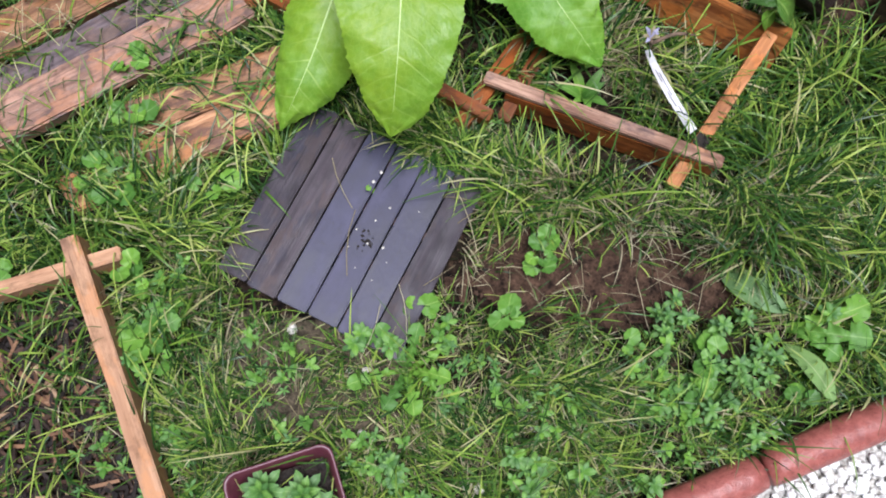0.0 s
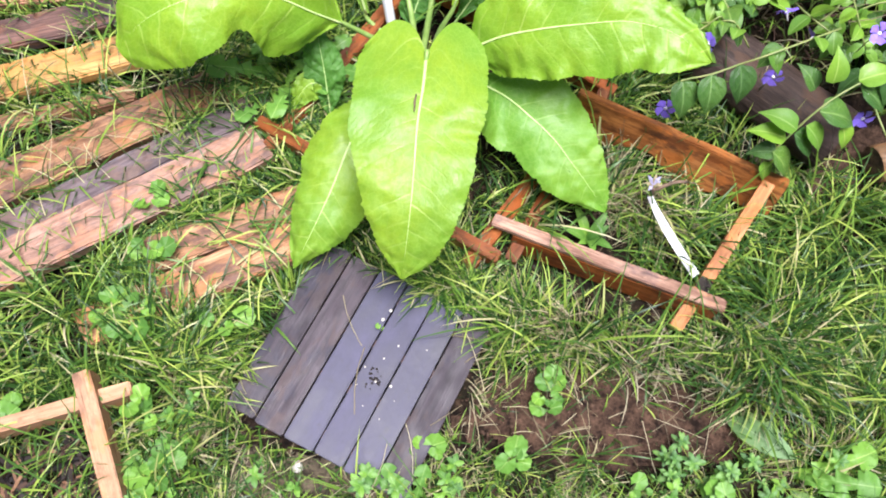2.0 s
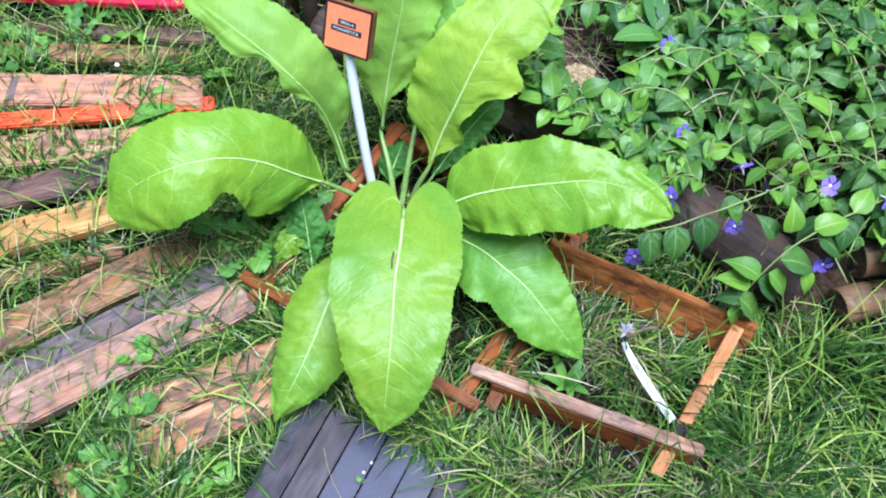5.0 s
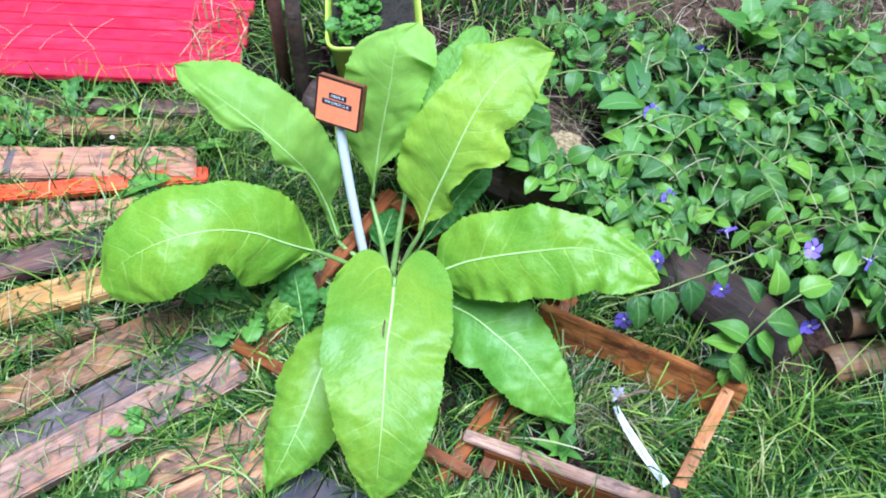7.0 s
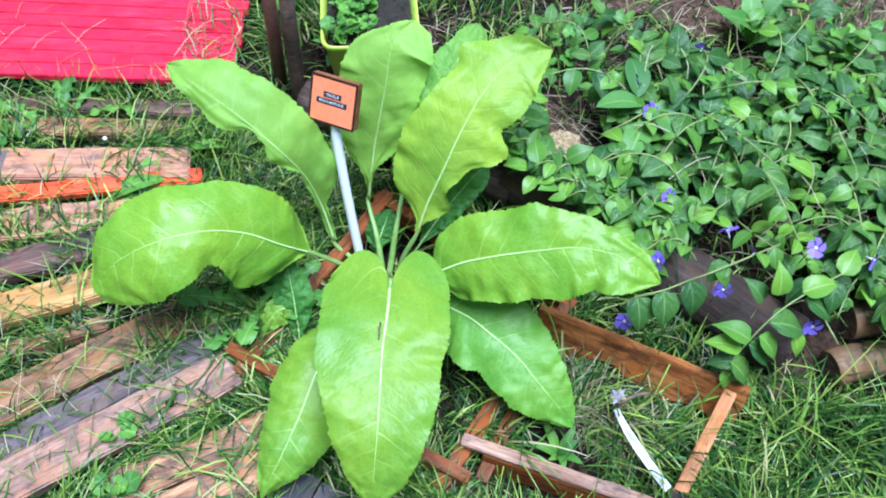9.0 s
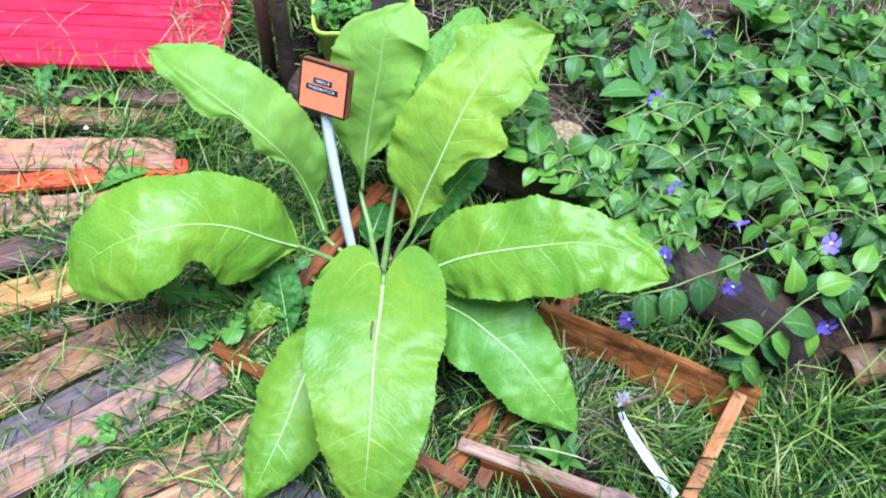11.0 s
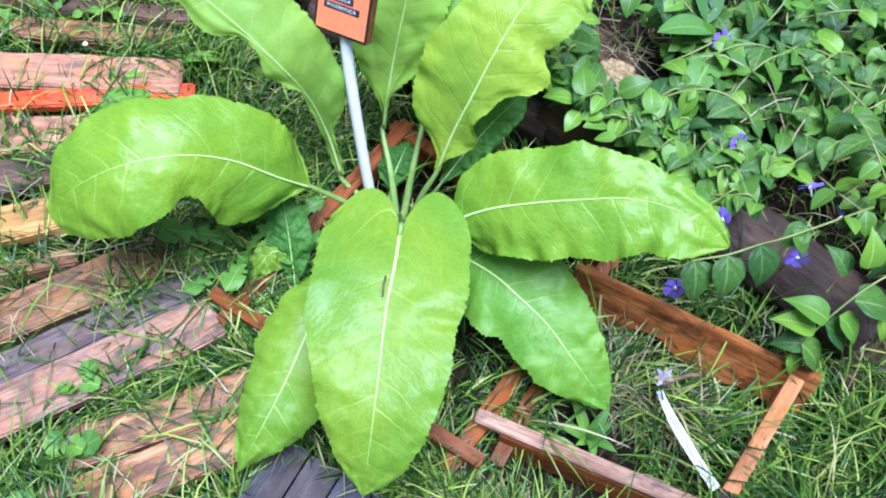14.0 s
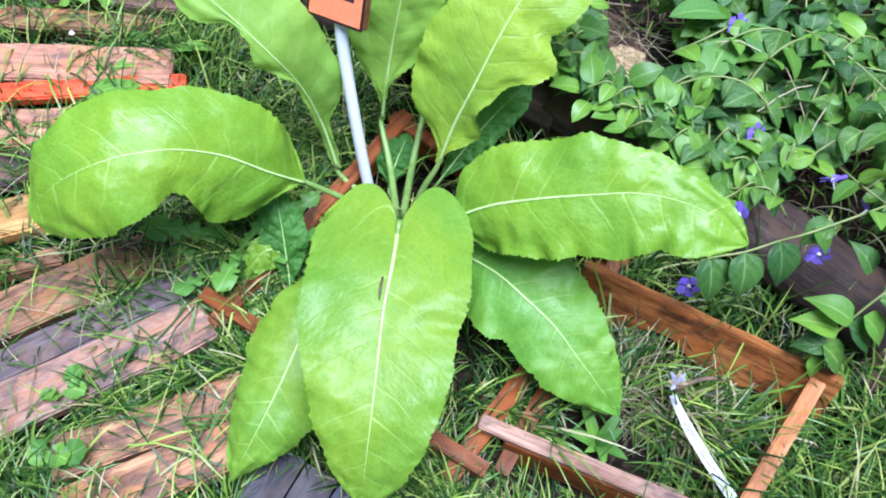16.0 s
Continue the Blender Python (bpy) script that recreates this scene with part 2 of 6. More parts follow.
M_WEED = veined("weed_leaf_green", (0.145, 0.305, 0.042), (0.29, 0.44, 0.13), (0.088, 0.220, 0.032), 6.0, 0.8, 0.45, 0.28, 0.2, 0.2, 0.07)
M_WEED_BLUE = veined("blue_green_weed_leaf", (0.105, 0.232, 0.046), (0.24, 0.38, 0.12), (0.068, 0.170, 0.034), 6.0, 0.8, 0.5, 0.2, 0.2, 0.25, 0.08)
M_GRASS = blade_mat("grass_blades", [(0.0, (0.014, 0.040, 0.009)), (0.28, (0.028, 0.072, 0.014)), (0.52, (0.062, 0.134, 0.022)), (0.80, (0.172, 0.272, 0.038)), (0.92, (0.320, 0.395, 0.085)), (0.965, (0.31, 0.31, 0.14)), (1.0, (0.42, 0.38, 0.23))], 0.08, 0.36)
# near-black colour paints the shade between the taller blades
M_UNDER_SHADE = blade_mat("under_shade_blades", [(0.0, (0.006, 0.006, 0.003)), (0.5, (0.013, 0.015, 0.006)), (1.0, (0.032, 0.028, 0.014))], 0.05, 0.7)
M_DRY = blade_mat("dry_grass", [(0.0, (0.09, 0.07, 0.040)), (0.5, (0.22, 0.185, 0.11)), (1.0, (0.42, 0.38, 0.26))], 0.15, 0.6)
M_STEM = plain("stem_green", (0.14, 0.22, 0.05), (0.26, 0.27, 0.09), 60, 0.5, 0.1)
M_PETAL = plain("violet_petal", (0.16, 0.09, 0.55), (0.26, 0.17, 0.72), 90, 0.5, 0.1)
M_FADED = plain("faded_blue_petal", (0.20, 0.19, 0.30), (0.34, 0.32, 0.42), 90, 0.7, 0.2)
M_EYE = plain("pale_flower_throat", (0.62, 0.58, 0.72), (0.75, 0.74, 0.70), 90, 0.5, 0.1)
M_SOIL = plain("damp_soil", (0.006, 0.004, 0.003), (0.026, 0.017, 0.011), 55, 0.85, 0.9, 0.008)
M_CRUMB = plain("crumbly_soil", (0.020, 0.011, 0.008), (0.115, 0.068, 0.044), 90, 0.9, 0.9, 0.004, 0.2)
M_BARE = plain("bare_brown_soil", (0.012, 0.007, 0.005), (0.125, 0.072, 0.046), 48, 0.9, 1.0, 0.010, 0.15, lo=0.38, hi=0.70)
M_BARE_GREY = plain("thin_trodden_soil", (0.026, 0.021, 0.014), (0.150, 0.118, 0.078), 60, 0.9, 1.0, 0.008, 0.15, lo=0.38, hi=0.70)
tn = Nodes("wet_dark_sky_blue_slat")
tr_ = tn.math("MULTIPLY", rnd(tn), 23.0)
tv1 = tn.noise(tn.coords("Object", (9, 22, 22), tr_), 1.0, 5, 0.6)
tv2 = tn.noise(tn.coords("Object", (70, 110, 110), tr_), 1.0, 4, 0.7)
# blue-violet in these stops is sky sheen put into the base colour
tcol = tn.ramp(tv1, [(0.32, (0.013, 0.0120, 0.029)), (0.52, (0.0240, 0.0220, 0.052)), (0.72, (0.050, 0.046, 0.090))])
tcol = tn.mix(tn.ramp(tv2, [(0.56, (0, 0, 0)), (0.72, (0.7, 0.7, 0.7))]), tcol, (0.022, 0.020, 0.030))
trough = tn.ramp(tv1, [(0.35, (0.40,) * 3), (0.65, (0.54,) * 3)])
M_TILE = tn.done(tcol, trough, tn.bump(tv2, 0.3, 0.0012), 0.42)
M_TILE_BROWN = wood("weathered_brown_slat", (0.050, 0.038, 0.049), (0.026, 0.020, 0.027), (0.020, 0.018, 0.033), 1.1, 0.45, 0.48, 0.08, 0.3, 0.35, 0.25)
M_PINK = wood("weathered_pinkish_plank", (0.345, 0.200, 0.144), (0.140, 0.078, 0.057), (0.090, 0.062, 0.060), 1.3, 0.56, 0.46, 0.14, 0.25)
M_ORANGE = wood("orange_brown_plank", (0.41, 0.222, 0.115), (0.165, 0.080, 0.044), (0.105, 0.062, 0.052), 1.1, 0.62, 0.5, 0.14, 0.14)
M_SLATE = wood("dark_grey_plank", (0.155, 0.122, 0.132), (0.072, 0.056, 0.062), (0.135, 0.092, 0.075), 1.2, 0.45, 0.42, 0.12, 0.3, 0.5, 0.3)
M_YELLOW = wood("yellow_pine_plank", (0.50, 0.30, 0.105), (0.28, 0.14, 0.05), (0.15, 0.075, 0.045), 0.6, 0.35, 0.5, 0.12, 0.14)
M_PALE_PINK = wood("pale_pink_orange_plank", (0.52, 0.285, 0.185), (0.27, 0.125, 0.082), (0.15, 0.09, 0.08), 1.0, 0.40, 0.5, 0.12, 0.14)
M_BROWN = wood("dark_brown_plank", (0.20, 0.110, 0.086), (0.062, 0.034, 0.030), (0.040, 0.032, 0.038), 0.7, 0.4, 0.42, 0.1)
M_STAINED = wood("orange_stained_lath", (0.24, 0.078, 0.021), (0.12, 0.036, 0.011), (0.05, 0.018, 0.009), 0.7, 0.35, 0.4, 0.1, 0.14)
M_LATH_TOP = wood("weathered_lath", (0.44, 0.275, 0.195), (0.19, 0.098, 0.066), (0.12, 0.08, 0.08), 0.9, 0.4, 0.5, 0.1, 0.14)
M_LATH_ORANGE = wood("orange_lath", (0.46, 0.205, 0.075), (0.27, 0.105, 0.034), (0.17, 0.07, 0.03), 0.8, 0.35, 0.5, 0.08, 0.14)
M_FACE = wood("brown_board_face", (0.19, 0.064, 0.017), (0.085, 0.026, 0.008), (0.030, 0.012, 0.007), 0.5, 0.5, 0.4, 0.12, 0.14)
M_BACK = wood("mottled_brown_board", (0.34, 0.140, 0.040), (0.12, 0.040, 0.012), (0.045, 0.019, 0.010), 0.4, 0.52, 0.42, 0.12, 0.2)
M_PALE = wood("pale_raw_lath", (0.46, 0.27, 0.16), (0.34, 0.185, 0.105), (0.25, 0.14, 0.09), 0.8, 0.3, 0.55, 0.05, 0.14)
M_LOG = wood("weathered_log", (0.086, 0.060, 0.052), (0.028, 0.020, 0.018), (0.055, 0.038, 0.032), 0.9, 0.5, 0.6, 0.05, 0.2, 1.5, 0.3)
M_LOG_TAN = wood("tan_log", (0.27, 0.165, 0.085), (0.13, 0.075, 0.042), (0.10, 0.07, 0.045), 0.35, 0.45, 0.6, 0.05)
M_LOG_END = plain("sawn_log_end", (0.035, 0.024, 0.017), (0.16, 0.105, 0.062), 60, 0.8, 0.8, 0.003, 0.2)
M_RED = wood("red_painted_slat", (0.62, 0.018, 0.060), (0.52, 0.013, 0.046), (0.54, 0.016, 0.050), 0.5, 0.3, 0.38, 0.08)
M_VERMILION = wood("vermilion_painted_strip", (0.75, 0.095, 0.022), (0.60, 0.062, 0.016), (0.42, 0.05, 0.02), 0.5, 0.3, 0.4, 0.08)
M_PIPE = plain("painted_terracotta", (0.20, 0.055, 0.044), (0.36, 0.115, 0.092), 70, 0.36, 0.6, 0.003, 0.45)
M_WHITE = plain("white_plastic", (0.74, 0.75, 0.80), (0.80, 0.80, 0.84), 50, 0.35, 0.05)
M_LABEL = plain("white_label_plastic", (0.36, 0.35, 0.36), (0.56, 0.55, 0.56), 70, 0.45, 0.15)
M_INK = plain("faded_ink", (0.12, 0.11, 0.13), (0.22, 0.2, 0.22), 200, 0.6, 0.05)
M_PEBBLE = plain("white_pebble", (0.42, 0.38, 0.32), (0.74, 0.71, 0.66), 60, 0.55, 0.3)
pn = Nodes("marble_gravel")
pg = pn.t.nodes.new("ShaderNodeNewGeometry")
pc = pn.ramp(pg.outputs["Random Per Island"], [(0, (0.42, 0.39, 0.34)), (0.3, (0.64, 0.62, 0.58)), (1, (0.82, 0.81, 0.79))])
M_GRAVEL = pn.done(pc, 0.6, pn.bump(pn.noise(pn.coords("Object"), 150.0, 3), 0.4, 0.002))
M_GRIT = plain("fine_white_grit", (0.30, 0.27, 0.23), (0.78, 0.76, 0.72), 160, 0.8, 1.0, 0.006, 0.3)
M_TAN_STONE = plain("pale_crumbly_clod", (0.13, 0.085, 0.038), (0.50, 0.37, 0.20), 150, 0.9, 1.0, 0.004)
M_POT = plain("burgundy_pot_plastic", (0.075, 0.018, 0.028), (0.105, 0.028, 0.040), 60, 0.38, 0.1)
M_LIME = plain("lime_planter_plastic", (0.46, 0.62, 0.06), (0.54, 0.70, 0.10), 40, 0.35, 0.05)
M_RUST = plain("dark_rusty_steel", (0.055, 0.022, 0.018), (0.11, 0.045, 0.032), 80, 0.55, 0.5)
M_SIGN = plain("orange_sign_card", (0.78, 0.20, 0.085), (0.82, 0.24, 0.11), 80, 0.45, 0.05)
M_SIGN_EDGE = plain("dark_sign_frame", (0.014, 0.007, 0.005), (0.032, 0.015, 0.010), 120, 0.45, 0.2)
M_SIGN_SIDE = wood("sign_board_edge", (0.26, 0.10, 0.045), (0.13, 0.05, 0.026), (0.08, 0.03, 0.02), 1.0, 0.4, 0.45, 0.05)
M_TAPE = plain("dark_embossed_tape", (0.020, 0.022, 0.034), (0.034, 0.034, 0.05), 90, 0.3, 0.05)
M_LETTER = plain("white_embossed_letter", (0.68, 0.68, 0.70), (0.78, 0.78, 0.80), 90, 0.5, 0.05)
M_TWIG = plain("dry_twig", (0.07, 0.045, 0.03), (0.17, 0.11, 0.07), 120, 0.8, 0.5)


# ---- mesh tools ----
def mesh_of(name, verts, faces, mat, uvs=None, smooth=True):
    me = bpy.data.meshes.new(name)
    me.from_pydata([tuple(map(float, v)) for v in verts], [], [tuple(map(int, f)) for f in faces])
    if smooth:
        me.polygons.foreach_set("use_smooth", [True] * len(me.polygons))
    if uvs is not None:
        lay = me.uv_layers.new(name="UVMap")
        idx = np.empty(len(me.loops), dtype=np.int32)
        me.loops.foreach_get("vertex_index", idx)
        lay.data.foreach_set("uv", np.asarray(uvs, dtype=np.float32)[idx].ravel())
    me.materials.append(mat)
    return me


def holder(name, at=(0, 0, 0)):
    ob = new(name)
    ob.location = at
    ob.empty_display_size = 0.02
    return ob


def hang(ob, parent):
    """Parents ob, whose pose is given in the world, and leaves it where it is."""
    m, p = Matrix.Identity(4), parent
    while p is not None:
        m = p.matrix_parent_inverse @ p.matrix_basis @ m if p.parent else p.matrix_basis @ m
        p = p.parent
    ob.parent = parent
    ob.matrix_parent_inverse = m.inverted()
    return ob


def part(name, data, parent, m=None, label=""):
    ob = new(name, data)
    if m is not None:
        ob.matrix_basis = m
    hang(ob, parent)
    if label:
        ob["label"] = label
    return ob


def tube(points, radii, mat, name="tube", sides=8, flat=1.0):
    """A tapered tube along points; flat squashes it in height."""
    pts = [Vector(p) for p in points]
    vs, fs = [], []
    for i, p in enumerate(pts):
        t = (pts[min(i + 1, len(pts) - 1)] - pts[max(i - 1, 0)]).normalized()
        a = t.cross(Vector((0, 0, 1)))
        a = a.normalized() if a.length > 1e-4 else Vector((1, 0, 0))
        b = a.cross(t)
        for k in range(sides):
            w = 2 * math.pi * k / sides
            vs.append(p + radii[i] * (math.cos(w) * a + flat * math.sin(w) * b))
    n = len(pts)
    for i in range(n - 1):
        for k in range(sides):
            k2 = (k + 1) % sides
            fs.append((i * sides + k, i * sides + k2, (i + 1) * sides + k2, (i + 1) * sides + k))
    fs.append(tuple(range(sides - 1, -1, -1)))
    fs.append(tuple((n - 1) * sides + k for k in range(sides)))
    return mesh_of(name, vs, fs, mat)


def spline(pts, n):
    """n points on a smooth curve through pts."""
    p = np.array(pts, dtype=float)
    p = np.vstack([2 * p[0] - p[1], p, 2 * p[-1] - p[-2]])
    out = []
    for s in np.linspace(0, len(pts) - 1, n):
        i = min(int(s), len(pts) - 2)
        t = s - i
        a, b, c, d = p[i], p[i + 1], p[i + 2], p[i + 3]
        out.append(0.5 * (2 * b + (c - a) * t + (2 * a - 5 * b + 4 * c - d) * t * t + (3 * b - a - 3 * c + d) * t ** 3))
    return np.array(out)


def board_mesh(length, width, height, mat, wear=0.0015, bevel=0.002, seed=0, cuts=14):
    """A sawn board along x, from x = 0, its top at z = 0, with worn uneven edges."""
    bm = bmesh.new()
    bmesh.ops.create_cube(bm, size=1.0)
    bmesh.ops.scale(bm, vec=(length, width, height), verts=bm.verts)
    bmesh.ops.translate(bm, vec=(length / 2, 0, -height / 2), verts=bm.verts)
    bmesh.ops.bevel(bm, geom=[e for e in bm.edges], offset=bevel, segments=2, affect="EDGES")
    for i in range(1, cuts):
        x = length * i / cuts
        bmesh.ops.bisect_plane(bm, geom=bm.verts[:] + bm.edges[:] + bm.faces[:], plane_co=(x, 0, 0), plane_no=(1, 0, 0))
    for v in bm.verts:
        q = Vector((v.co.x * 14 + seed * 7.3, v.co.y * 30 + seed, v.co.z * 30))
        v.co += wear * Vector((0.4 * noise.noise(q), noise.noise(q + Vector((9, 0, 0))), noise.noise(q + Vector((0, 9, 0)))))
    me = bpy.data.meshes.new("board")
    bm.to_mesh(me)
    bm.free()
    me.materials.append(mat)
    return me


def along(p0, p1, roll=0.0):
    """The pose of a board whose top runs from p0 to p1."""
    p0, p1 = Vector(p0), Vector(p1)
    x = (p1 - p0).normalized()
    y = Vector((0, 0, 1)).cross(x).normalized()
    z = x.cross(y)
    m = Matrix((x, y, z)).transposed().to_4x4()
    m.translation = p0
    return m @ pose(0, 0, 0, roll, 0, 0), (p1 - p0).length


# ---- the lie of the land ----
BED_EDGE = [(-0.30, 1.66), (-0.02, 1.50), (0.24, 1.41), (0.78, 1.13), (1.30, 0.98), (2.4, 0.85)]


def smooth(a, b, x):
    t = min(max((x - a) / (b - a), 0.0), 1.0)
    return t * t * (3 - 2 * t)


def edge_y(x):
    """Where the raised bed begins."""
    return float(np.interp(x, [p[0] for p in BED_EDGE], [p[1] for p in BED_EDGE]))


def soil_patch(x, y):
    """1 in the middle of the bare trodden patch, 0 outside it."""
    a = radians(8)
    u, v = (x - 0.425) * math.cos(a) + (y - 0.622) * math.sin(a), -(x - 0.425) * math.sin(a) + (y - 0.622) * math.cos(a)
    return max(0.0, 1.0 - math.sqrt((u / 0.270) ** 2 + (v / 0.088) ** 2) + 0.55 * noise.noise(Vector((x * 14, y * 14, 4))) + 0.2 * noise.noise(Vector((x * 40, y * 40, 4))))


def land(x, y):
    up = 0.10 * smooth(-0.02, 0.06, y - edge_y(x)) * smooth(-0.32, -0.26, x) * smooth(2.4, 1.6, x)
    lump = 0.012 * noise.noise(Vector((x * 5, y * 5, 0))) + 0.006 * noise.noise(Vector((x * 17, y * 17, 3)))
    near = 1.0 if abs(x) < 3 and -1 < y < 4 else 0.0
    return up * (1 if y < 4 else smooth(6, 4, y)) + lump * near - 0.035 * soil_patch(x, y) ** 0.5 - 0.012


xs = np.concatenate([[-60, -25, -10, -5, -3, -2, -1.5], np.arange(-1.2, 1.601, 0.025), [1.9, 2.4, 3.2, 5, 10, 25, 60]])
ys = np.concatenate([[-60, -25, -10, -5, -2, -1, -0.5], np.arange(-0.2, 2.601, 0.025), [2.8, 3.2, 4, 6, 10, 25, 60]])
gv = [(x, y, land(x, y)) for y in ys for x in xs]
nx = len(xs)
gf = [(j * nx + i, j * nx + i + 1, (j + 1) * nx + i + 1, (j + 1) * nx + i) for j in range(len(ys) - 1) for i in range(nx - 1)]
gn = Nodes("garden_earth")
gvv = gn.coords("Object")
g1, g2, g3 = gn.noise(gvv, 9.0, 5), gn.noise(gvv, 70.0, 5), gn.noise(gvv, 240.0, 3)
gc = gn.ramp(g2, [(0.3, (0.002, 0.0013, 0.001)), (0.55, (0.018, 0.011, 0.007)), (0.78, (0.085, 0.052, 0.032))])
gc = gn.mix(gn.ramp(g1, [(0.45, (0, 0, 0)), (0.65, (0.5, 0.5, 0.5))]), gc, (0.014, 0.016, 0.006))
gsep = gn.t.nodes.new("ShaderNodeSeparateXYZ")
gn.put(gsep.inputs[0], gvv)
far = gn.math("SQRT", gn.math("ADD", gn.math("POWER", gn.math("ABSOLUTE", gsep.outputs[0]), 2.0), gn.math("POWER", gn.math("ABSOLUTE", gn.math("SUBTRACT", gsep.outputs[1], 1.2)), 2.0)))
lawn = gn.ramp(gn.noise(gvv, 14.0, 6, 0.7), [(0.35, (0.016, 0.034, 0.010)), (0.65, (0.075, 0.125, 0.030))])
gc = gn.mix(gn.ramp(gn.math("MULTIPLY", far, 0.25), [(0.33, (0, 0, 0)), (0.43, (1, 1, 1))]), gc, lawn)
M_EARTH = gn.done(gc, 0.85, gn.bump(gn.math("ADD", g2, gn.math("MULTIPLY", g3, 0.6)), 0.9, 0.008), 0.12)
tagged(new("ground", mesh_of("ground", gv, gf, M_EARTH)), "damp dark garden soil under grass and plants", "ground", kind="structure")


# ---- bare patches ----
def bare(cx, cy, rx, ry, turn, mat, text, seed):
    """A thin uneven sheet of open soil with a ragged edge."""
    vs, fs, at = [], [], {}
    nx_, ny_ = 72, 36
    ca, sa = math.cos(turn), math.sin(turn)
    for j in range(ny_ + 1):
        for i in range(nx_ + 1):
            u, v = rx * (2 * i / nx_ - 1), ry * (2 * j / ny_ - 1)
            x, y = cx + u * ca - v * sa, cy + u * sa + v * ca
            k = 1 - (u / rx) ** 2 - (v / ry) ** 2 + 0.5 * noise.noise(Vector((x * 16, y * 16, seed)))
            q = 0.004 * noise.noise(Vector((x * 45, y * 45, seed))) + 0.003 * noise.noise(Vector((x * 120, y * 120, seed)))
            at[i, j] = k > 0
            vs.append((x, y, land(x, y) + 0.004 + q + 0.004 * min(max(k, -1), 1)))
    for j in range(ny_):
        for i in range(nx_):
            if at[i, j] and at[i + 1, j] and at[i, j + 1] and at[i + 1, j + 1]:
                b = j * (nx_ + 1) + i
                fs.append((b, b + 1, b + nx_ + 2, b + nx_ + 1))
    tagged(new("bare_soil", mesh_of("bare_soil", vs, fs, mat)), text, "soil", kind="stuff")


bare(0.425, 0.622, 0.265, 0.085, radians(8), M_BARE, "bare reddish-brown trodden soil in the lawn", 3)
bare(0.02, 0.390, 0.17, 0.105, radians(-10), M_BARE_GREY, "thin grey-brown soil and thatch below the deck tile", 7)
bare(0.73, 0.50, 0.10, 0.045, radians(28), M_BARE_GREY, "thin grey-brown soil beside the terracotta edging", 9)

# ---- planks of the path ----
# left end, right end of the middle line, width, top height, wood, label
PLANKS = [
    ((-0.420, 0.604), (-0.118, 0.800), 0.064, 0.034, M_ORANGE, "weathered orange-brown plank lying in grass"),
    ((-0.352, 0.732), (-0.130, 0.874), 0.060, 0.022, M_ORANGE, "orange-brown plank with a dark broken end"),
    ((-0.860, 0.425), (-0.215, 0.964), 0.073, 0.032, M_PINK, "long pale pinkish plank with a dark knot hole"),
    ((-0.840, 0.508), (-0.228, 1.046), 0.053, 0.026, M_SLATE, "dark grey wet plank among the others"),
    ((-0.800, 0.655), (-0.262, 1.104), 0.074, 0.024, M_ORANGE, "worn orange-brown plank half grown over by grass"),
    ((-1.000, 0.815), (-0.400, 1.140), 0.068, 0.026, M_YELLOW, "yellowish pine plank lying in grass"),
    ((-1.040, 0.905), (-0.440, 1.215), 0.062, 0.028, M_BROWN, "dark brown plank with weathered grain"),
    ((-1.080, 1.075), (-0.480, 1.252), 0.072, 0.022, M_PALE_PINK, "tan-pink plank sunk in grass"),
    ((-1.060, 1.266), (-0.415, 1.374), 0.080, 0.030, M_PALE_PINK, "pale pink-orange plank with dark stain"),
    ((-1.100, 1.375), (-0.470, 1.470), 0.046, 0.020, M_ORANGE, "narrow brown plank grown over by grass"),
    ((-1.120, 1.440), (-0.440, 1.530), 0.040, 0.018, M_BROWN, "dark narrow plank almost hidden in grass"),
    ((-0.730, 0.880), (-0.455, 1.018), 0.032, 0.016, M_ORANGE, "narrow brown plank sunk between two wider ones"),
]
for k, (a, b, w, z, mat, text) in enumerate(PLANKS):
    m, length = along((*a, z if k else 0.012), (*b, z + (0.002 * (k % 3 - 1) if k else 0.008)), 1.5 * ((k * 7) % 5 - 2))
    me = board_mesh(length, w, 0.024, mat, 0.0036, 0.003, k, 26)
    for v in me.vertices:
        if v.co.x > length - 0.012 or v.co.x < 0.012:
            v.co.x += 0.014 * noise.noise(Vector((v.co.y * 55, v.co.z * 20, k * 3.7)))
    ob = new("plank", me)
    ob.matrix_basis = m
    tagged(ob, text, "plank", "planks of the garden path")
m, length = along((-1.05, 1.146, 0.035), (-0.385, 1.352, 0.030), 4)
strip = new("painted_strip", board_mesh(length, 0.036, 0.020, M_VERMILION, 0.002, 0.003, 40, 16))
strip.matrix_basis = m
tagged(strip, "bright vermilion painted wooden strip beside a pale plank", "wood strip")

# knot hole and nail marks in the long plank
knot = new("knot_hole", tube([(-0.300, 0.880, 0.026), (-0.300, 0.880, 0.0365)], [0.008, 0.007], M_SOIL, "knot", 10))
tagged(knot, "dark knot in a pale plank", "knot")
hang(knot, [o for o in scene.objects if o.name == "plank.002"][0])
for key in ("label", "category"):
    del knot[key]

pale_plank = [o for o in scene.objects if o.name == "plank.008"][0]
part("dark_stain", board_mesh(0.016, 0.066, 0.003, M_SLATE, 0.006, 0.0008, 77, 8), pale_plank, pale_plank.matrix_basis @ Matrix.Translation((0.286, 0, 0.0008)), "blue-black stain band")

